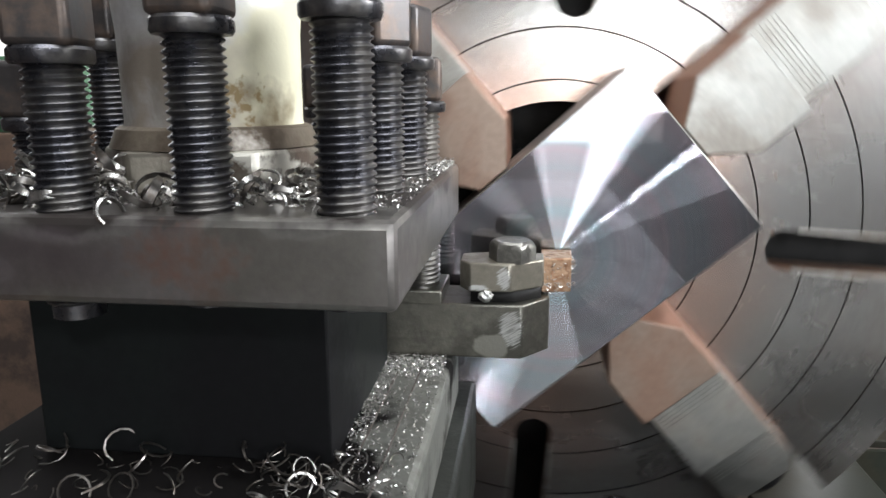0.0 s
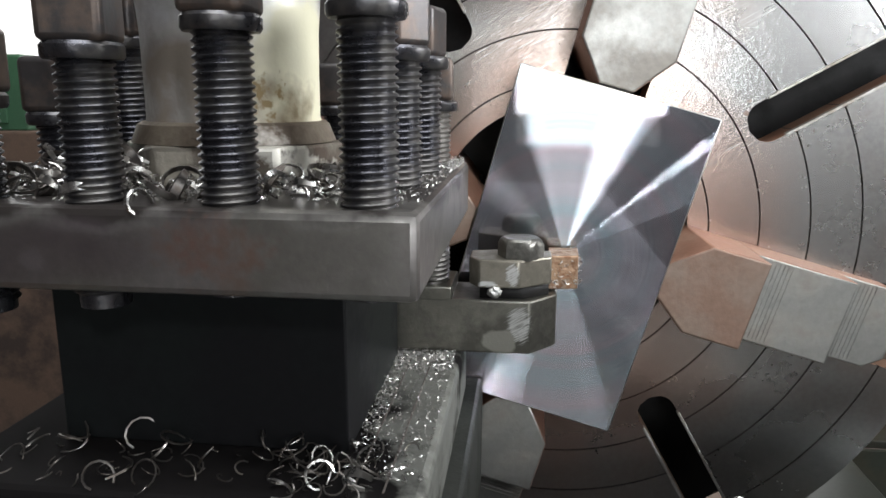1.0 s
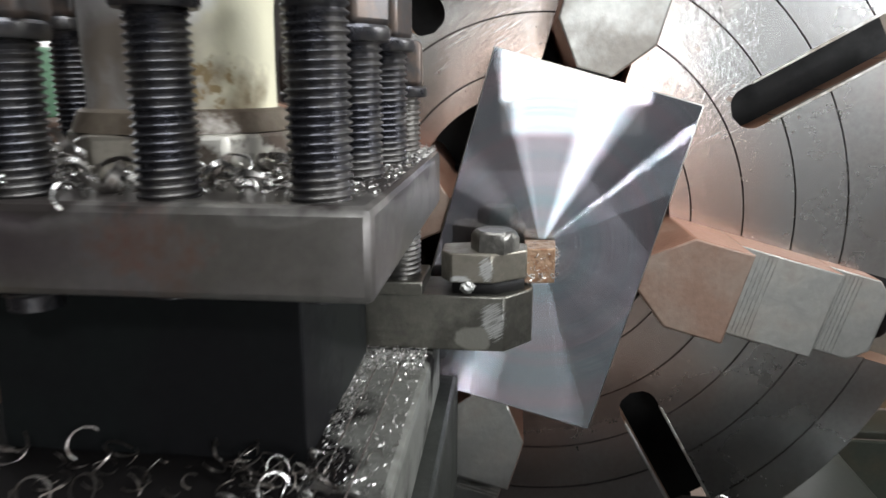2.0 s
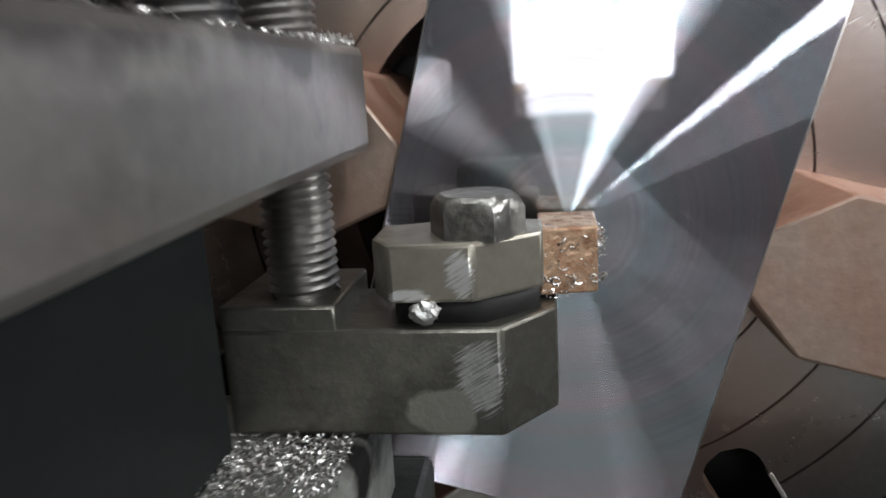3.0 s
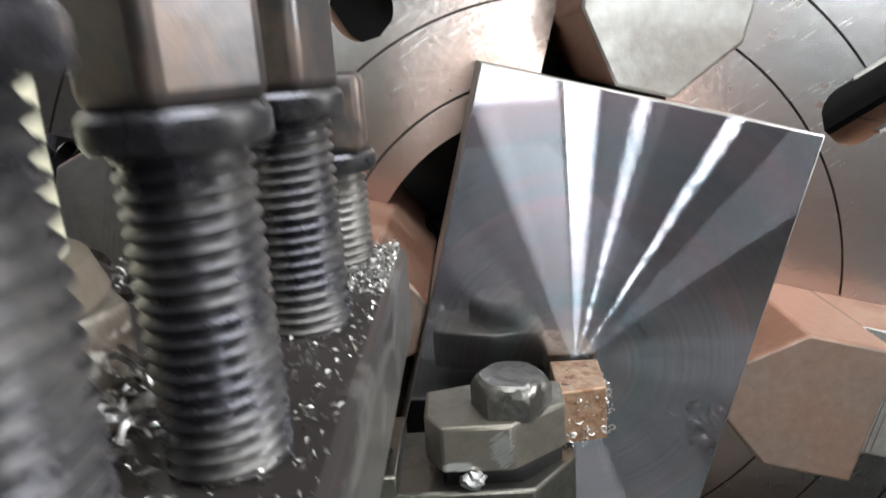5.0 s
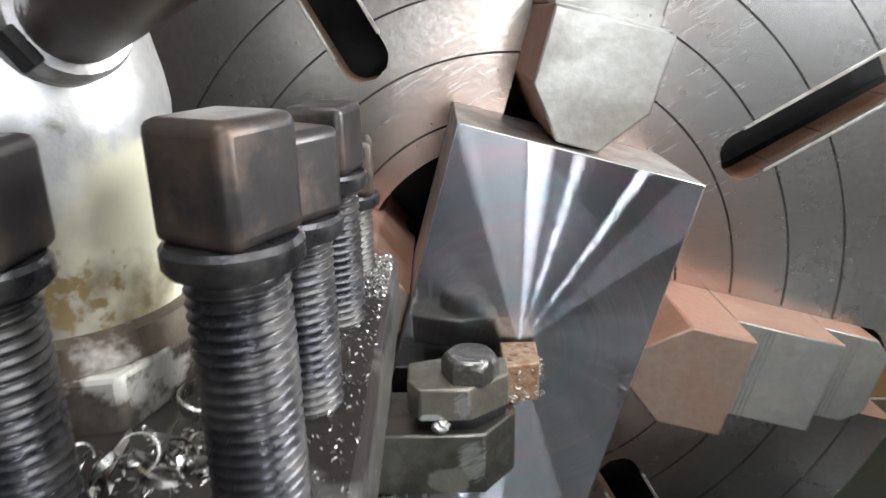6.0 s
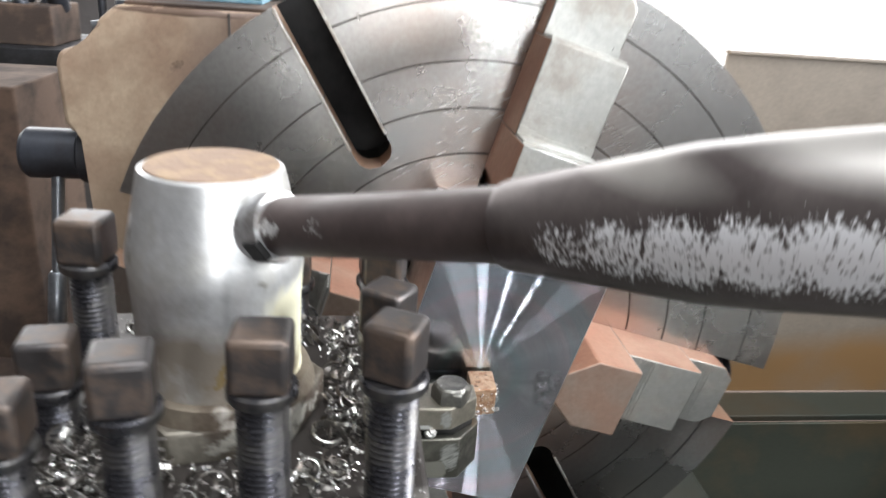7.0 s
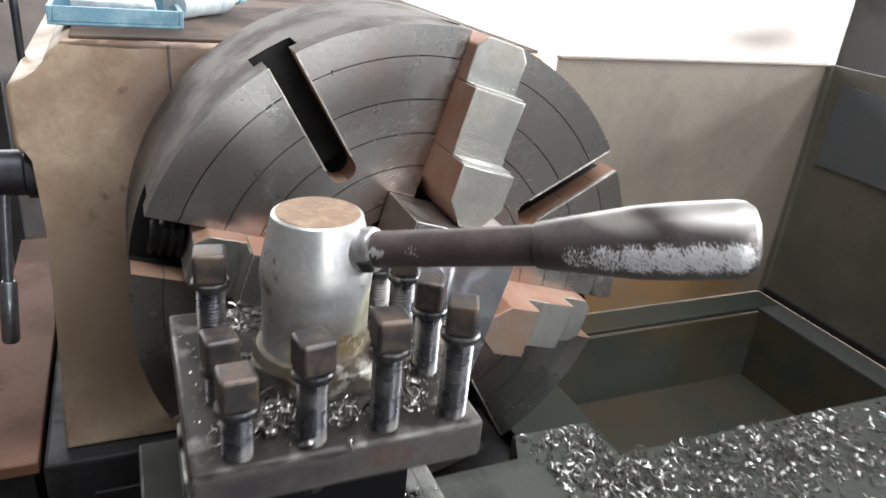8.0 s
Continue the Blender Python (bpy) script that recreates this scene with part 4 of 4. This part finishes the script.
LOW = [(-2.5, -0.9, -2.2, -1.86, -0.5, 0.05), (-1.2, -0.8, -2.2, -1.85, -0.5, 0.04)]
stuff("curled_swarf", scatter_curls(LOW, 70, 0.05, None, (0.08, 0.2)), M_CHIP_DARK, "loose steel curls on the base plate")
stuff("bright_swarf", scatter_curls([LOW[1], (-1.0, -0.68, -2.1, -1.75, -0.5, 0.02)], 16, 0.045, None, (0.1, 0.3)), M_CHIP, "bright steel curls on the base plate")
SPARK = [(-1.0, -0.63, -0.85, -0.57, -0.5, 0.02), (-1.0, -0.63, -0.75, -0.57, -0.5, 0.03), (-0.96, -0.88, -1.6, -0.6, -0.5, 0.02), (-0.95, -0.62, -2.0, -0.6, -0.5, 0.004)]
stuff("swarf_grit", scatter_grit(SPARK, 3200, 0.008), M_CHIP, "silvery grit on the base plate beside the holder")
WING = [(1.15, 2.1, -2.5, -0.15, -1.6, 0.03), (2.0, 9.0, -2.6, -0.85, -1.6, 0.04), (2.0, 5.5, -2.0, -0.82, -1.6, 0.05)]
stuff("bright_swarf", scatter_curls(WING, 750, 0.062, None, (0.25, 0.7)), M_CHIP, "bright chips strewn over the saddle")
stuff("swarf_crumbs", scatter_grit(WING, 1500, 0.035), M_CHIP_DARK, "dull steel crumbs covering the saddle")
INS = [(-0.1, 0.09, -0.31, -0.28, -0.13, 0.16), (-0.13, 0.0, -0.34, -0.28, -0.16, 0.05), (0.07, 0.1, -0.28, -0.1, -0.05, 0.08)]
stuff("stuck_swarf", scatter_curls(INS, 40, 0.009, scatter_grit(INS, 160, 0.008)), M_CHIP, "hair-fine chips stuck to the insert")


def big_curl(place, radius, arc, width, turn, material=M_CHIP):
    bm = bmesh.new()
    curl(bm, place, radius, arc, width, 0.02, Euler([radians(a) for a in turn]).to_matrix(), 0.008)
    single("steel_curl", bm, material, "single curled steel chip lying loose", "swarf", "", (), "loose curls")


big_curl((-1.58, -2.22, 0.60), 0.055, 4.0, 0.03, (70, 0, 60))
big_curl((-1.06, -1.62, 0.63), 0.085, 5.6, 0.05, (8, 5, 20))
big_curl((-1.82, -2.14, 0.61), 0.08, 2.4, 0.04, (20, 0, 200))
big_curl((-1.05, -1.95, 0.62), 0.08, 3.2, 0.04, (15, 10, 120))
big_curl((-0.75, -1.58, 0.61), 0.035, 4.2, 0.02, (30, 0, 0))
big_curl((-0.85, -2.10, -0.48), 0.07, 4.2, 0.04, (10, 8, 60))
big_curl((-1.02, -2.06, -0.47), 0.06, 4.6, 0.03, (60, 0, 30))
big_curl((-1.86, -1.85, -0.45), 0.075, 4.0, 0.012, (70, 0, 40), M_CHIP_DARK)
big_curl((-1.85, -2.18, -0.46), 0.06, 4.8, 0.012, (60, 20, 0), M_CHIP_DARK)
big_curl((-1.32, -1.86, -0.45), 0.05, 3.4, 0.012, (75, 0, 100), M_CHIP_DARK)

# ---- headstock controls and clutter ----


def build_lever():
    lever = thing("control_lever", (-3.9, 3.75, 0.55), "dark headstock control lever with a steel arm and sleeve", "lever")
    side = Matrix.Translation((0, 3.75, 0.55)) @ Matrix.Rotation(radians(90), 4, "Y")
    part("boss", revolve([(0.0, -4.55), (0.24, -4.55), (0.28, -4.5), (0.28, -3.95), (0.32, -3.92), (0.32, -3.76)], 32, None, side, cap=False), M_DARK_BLUE, lever, "dark round boss")
    a, b = Vector((-4.2, 3.65, 0.35)), Vector((-4.35, 3.4, -1.6))
    d = b - a
    m = Matrix.Translation(a) @ d.to_track_quat("Z", "Y").to_matrix().to_4x4()
    part("arm", revolve([(0.07, 0), (0.06, d.length * 0.6)], 20, None, m), M_CHROME, lever, "steel arm")
    part("sleeve", revolve([(0.075, d.length * 0.58), (0.1, d.length * 0.6), (0.105, d.length * 0.98), (0.08, d.length)], 20, None, m), M_CHROME, lever, "steel sleeve grip")


M_DARK_BLUE = mat("dark_blue_grey_enamel", (0.06, 0.065, 0.08), 0.35, 0.4, (0.03, 0.03, 0.035), scale=10)
build_lever()


def build_clutter():
    tub = thing("plastic_tray", (-2.8, 4.9, 2.24), "faded blue plastic tray on the headstock", "tray")
    bm = box(-3.55, -2.0, 4.2, 5.6, 2.24, 2.28, 0.01)
    part("bottom", bm, M_BLUE, tub)
    for b in ((-3.55, -3.49, 4.2, 5.6), (-2.06, -2.0, 4.2, 5.6), (-3.49, -2.06, 4.2, 4.26), (-3.49, -2.06, 5.54, 5.6)):
        part("side", box(*b, 2.28, 2.46, 0.01), M_BLUE, tub)
    part("sheet", box(-3.3, -2.3, 4.5, 5.3, 2.28, 2.5, 0.03), M_CLEAR, tub, "crumpled pale wrapping")
    bag = thing("plastic_bag", (-2.6, 6.4, 2.24), "crumpled translucent blue plastic bag on the headstock", "bag")
    bm = bmesh.new()
    bmesh.ops.create_icosphere(bm, subdivisions=4, radius=1.0)
    for v in bm.verts:
        n = v.co.normalized()
        v.co *= 1 + 0.35 * noise.noise(n * 2.3) + 0.2 * noise.noise(n * 6) + 0.08 * noise.noise(n * 15)
        v.co.z = max(v.co.z, -0.5)
    bm.transform(Matrix.Translation((-2.6, 6.6, 2.38)) @ Matrix.Diagonal((1.0, 0.55, 0.28, 1)))
    part("skin", bm, M_CLEAR, bag)
    rod = thing("lever_rod", (-3.95, 4.9, 1.0), "dark upright control rod beside the headstock", "lever")
    part("shaft", revolve([(0.05, 1.0), (0.05, 2.55), (0.11, 2.6), (0.11, 3.2), (0.06, 3.25)], 20, None, Matrix.Translation((-3.95, 4.9, 0))), M_DARK_BLUE, rod)
    part("bracket", box(-4.05, -3.7, 4.8, 5.0, 0.9, 1.1, 0.03), M_DARK_BLUE, rod)
    bottle = thing("plastic_bottle", (-1.4, 5.8, 2.24), "dusty clear plastic bottle lying on the headstock", "bottle")
    d = Vector((1.5, 1.85, 0)).normalized()
    m = Matrix.Translation((-2.05, 5.0, 2.45)) @ d.to_track_quat("Z", "Y").to_matrix().to_4x4()
    part("body", revolve([(0.0, 0), (0.18, 0), (0.2, 0.04), (0.2, 0.4), (0.185, 0.5), (0.2, 0.6), (0.2, 1.1), (0.13, 1.35), (0.08, 1.45), (0.08, 1.6)], 28, None, m), M_CLEAR, bottle)
    part("cap", revolve([(0.1, 1.55), (0.1, 1.72), (0.09, 1.74)], 24, None, m), M_BLUE, bottle, "blue cap")
    low = thing("rusty_bench", (-6.5, 7, -12.2), "rust-brown bench with a narrow raised board beside the headstock", "bench")
    part("board", box(-5.15, -4.25, 3.2, 11.0, -3.62, -3.42, 0.03), M_RUSTY, low, "orange-brown oily board")
    part("stand", box(-5.05, -4.35, 3.4, 10.8, -12.2, -3.62, 0.04), M_DARK, low)
    part("shelf", box(-9.0, -5.2, 3.6, 10.8, -5.6, -5.3, 0.04), M_GREASY, low, "greasy lower shelf")
    part("stand", box(-8.8, -5.3, 3.8, 10.6, -12.2, -5.6, 0.04), M_DARK, low)
    bench = thing("workbench", (-8.5, 16, -12.2), "dark cluttered workbench behind the lathe", "workbench")
    part("top", box(-14.0, -6.0, 15.0, 19.0, -0.2, 0.2, 0.03), M_DARK, bench)
    for x in (-13.5, -6.5):
        for y in (15.4, 18.4):
            part("leg", box(x, x + 0.4, y, y + 0.4, -12.2, -0.2), M_DARK, bench)
    vise = thing("bench_vise", (-7.0, 16, 0.2), "dark bench vise on the workbench", "vise")
    part("base", box(-7.3, -5.7, 15.5, 16.8, 0.2, 0.7, 0.1), M_DARK, vise)
    part("jaw_block", box(-7.0, -6.0, 15.4, 16.9, 0.7, 1.5, 0.12), M_DARK_BLUE, vise)
    part("spindle", revolve([(0.12, -1.0), (0.12, 1.2)], 16, None, Matrix.Translation((-6.5, 15.2, 1.0)) @ Matrix.Rotation(radians(80), 4, "Y")), M_CHROME, vise)
    crate = thing("parts_crate", (-10, 16.5, 0.2), "dark crate of parts on the workbench", "crate")
    part("box", box(-11.5, -8.6, 15.6, 17.6, 0.2, 1.2, 0.05), M_GREASY, crate)
    for k in range(9):
        r = RNG.uniform(0.15, 0.3)
        part("scrap", revolve([(r, 0), (r, RNG.uniform(0.5, 1.2))], 14, None, Matrix.Translation((-11.2 + 0.3 * k, 16.2 + RNG.uniform(-0.3, 0.6), 1.1)) @ Euler((RNG.uniform(-0.6, 0.6), RNG.uniform(-0.6, 0.6), 0)).to_matrix().to_4x4()), RNG.choice((M_DARK, M_CHROME, M_DARK_BLUE)), crate)


build_clutter()


def motions():
    """The chuck coasts to a stop with the block in it."""
    turns = ((0.0, 33.5), (0.1, 21.5), (0.2, 11.5), (0.3, 5.5), (0.4, 1.8), (0.5, 0.2), (0.6, 0.0), (8.0, 0.0))
    for ob in (chuck, workpiece):
        walk(ob, [(t, pose(0, 0, AXIS_HEIGHT, 0, a, 0)) for t, a in turns])


motions()
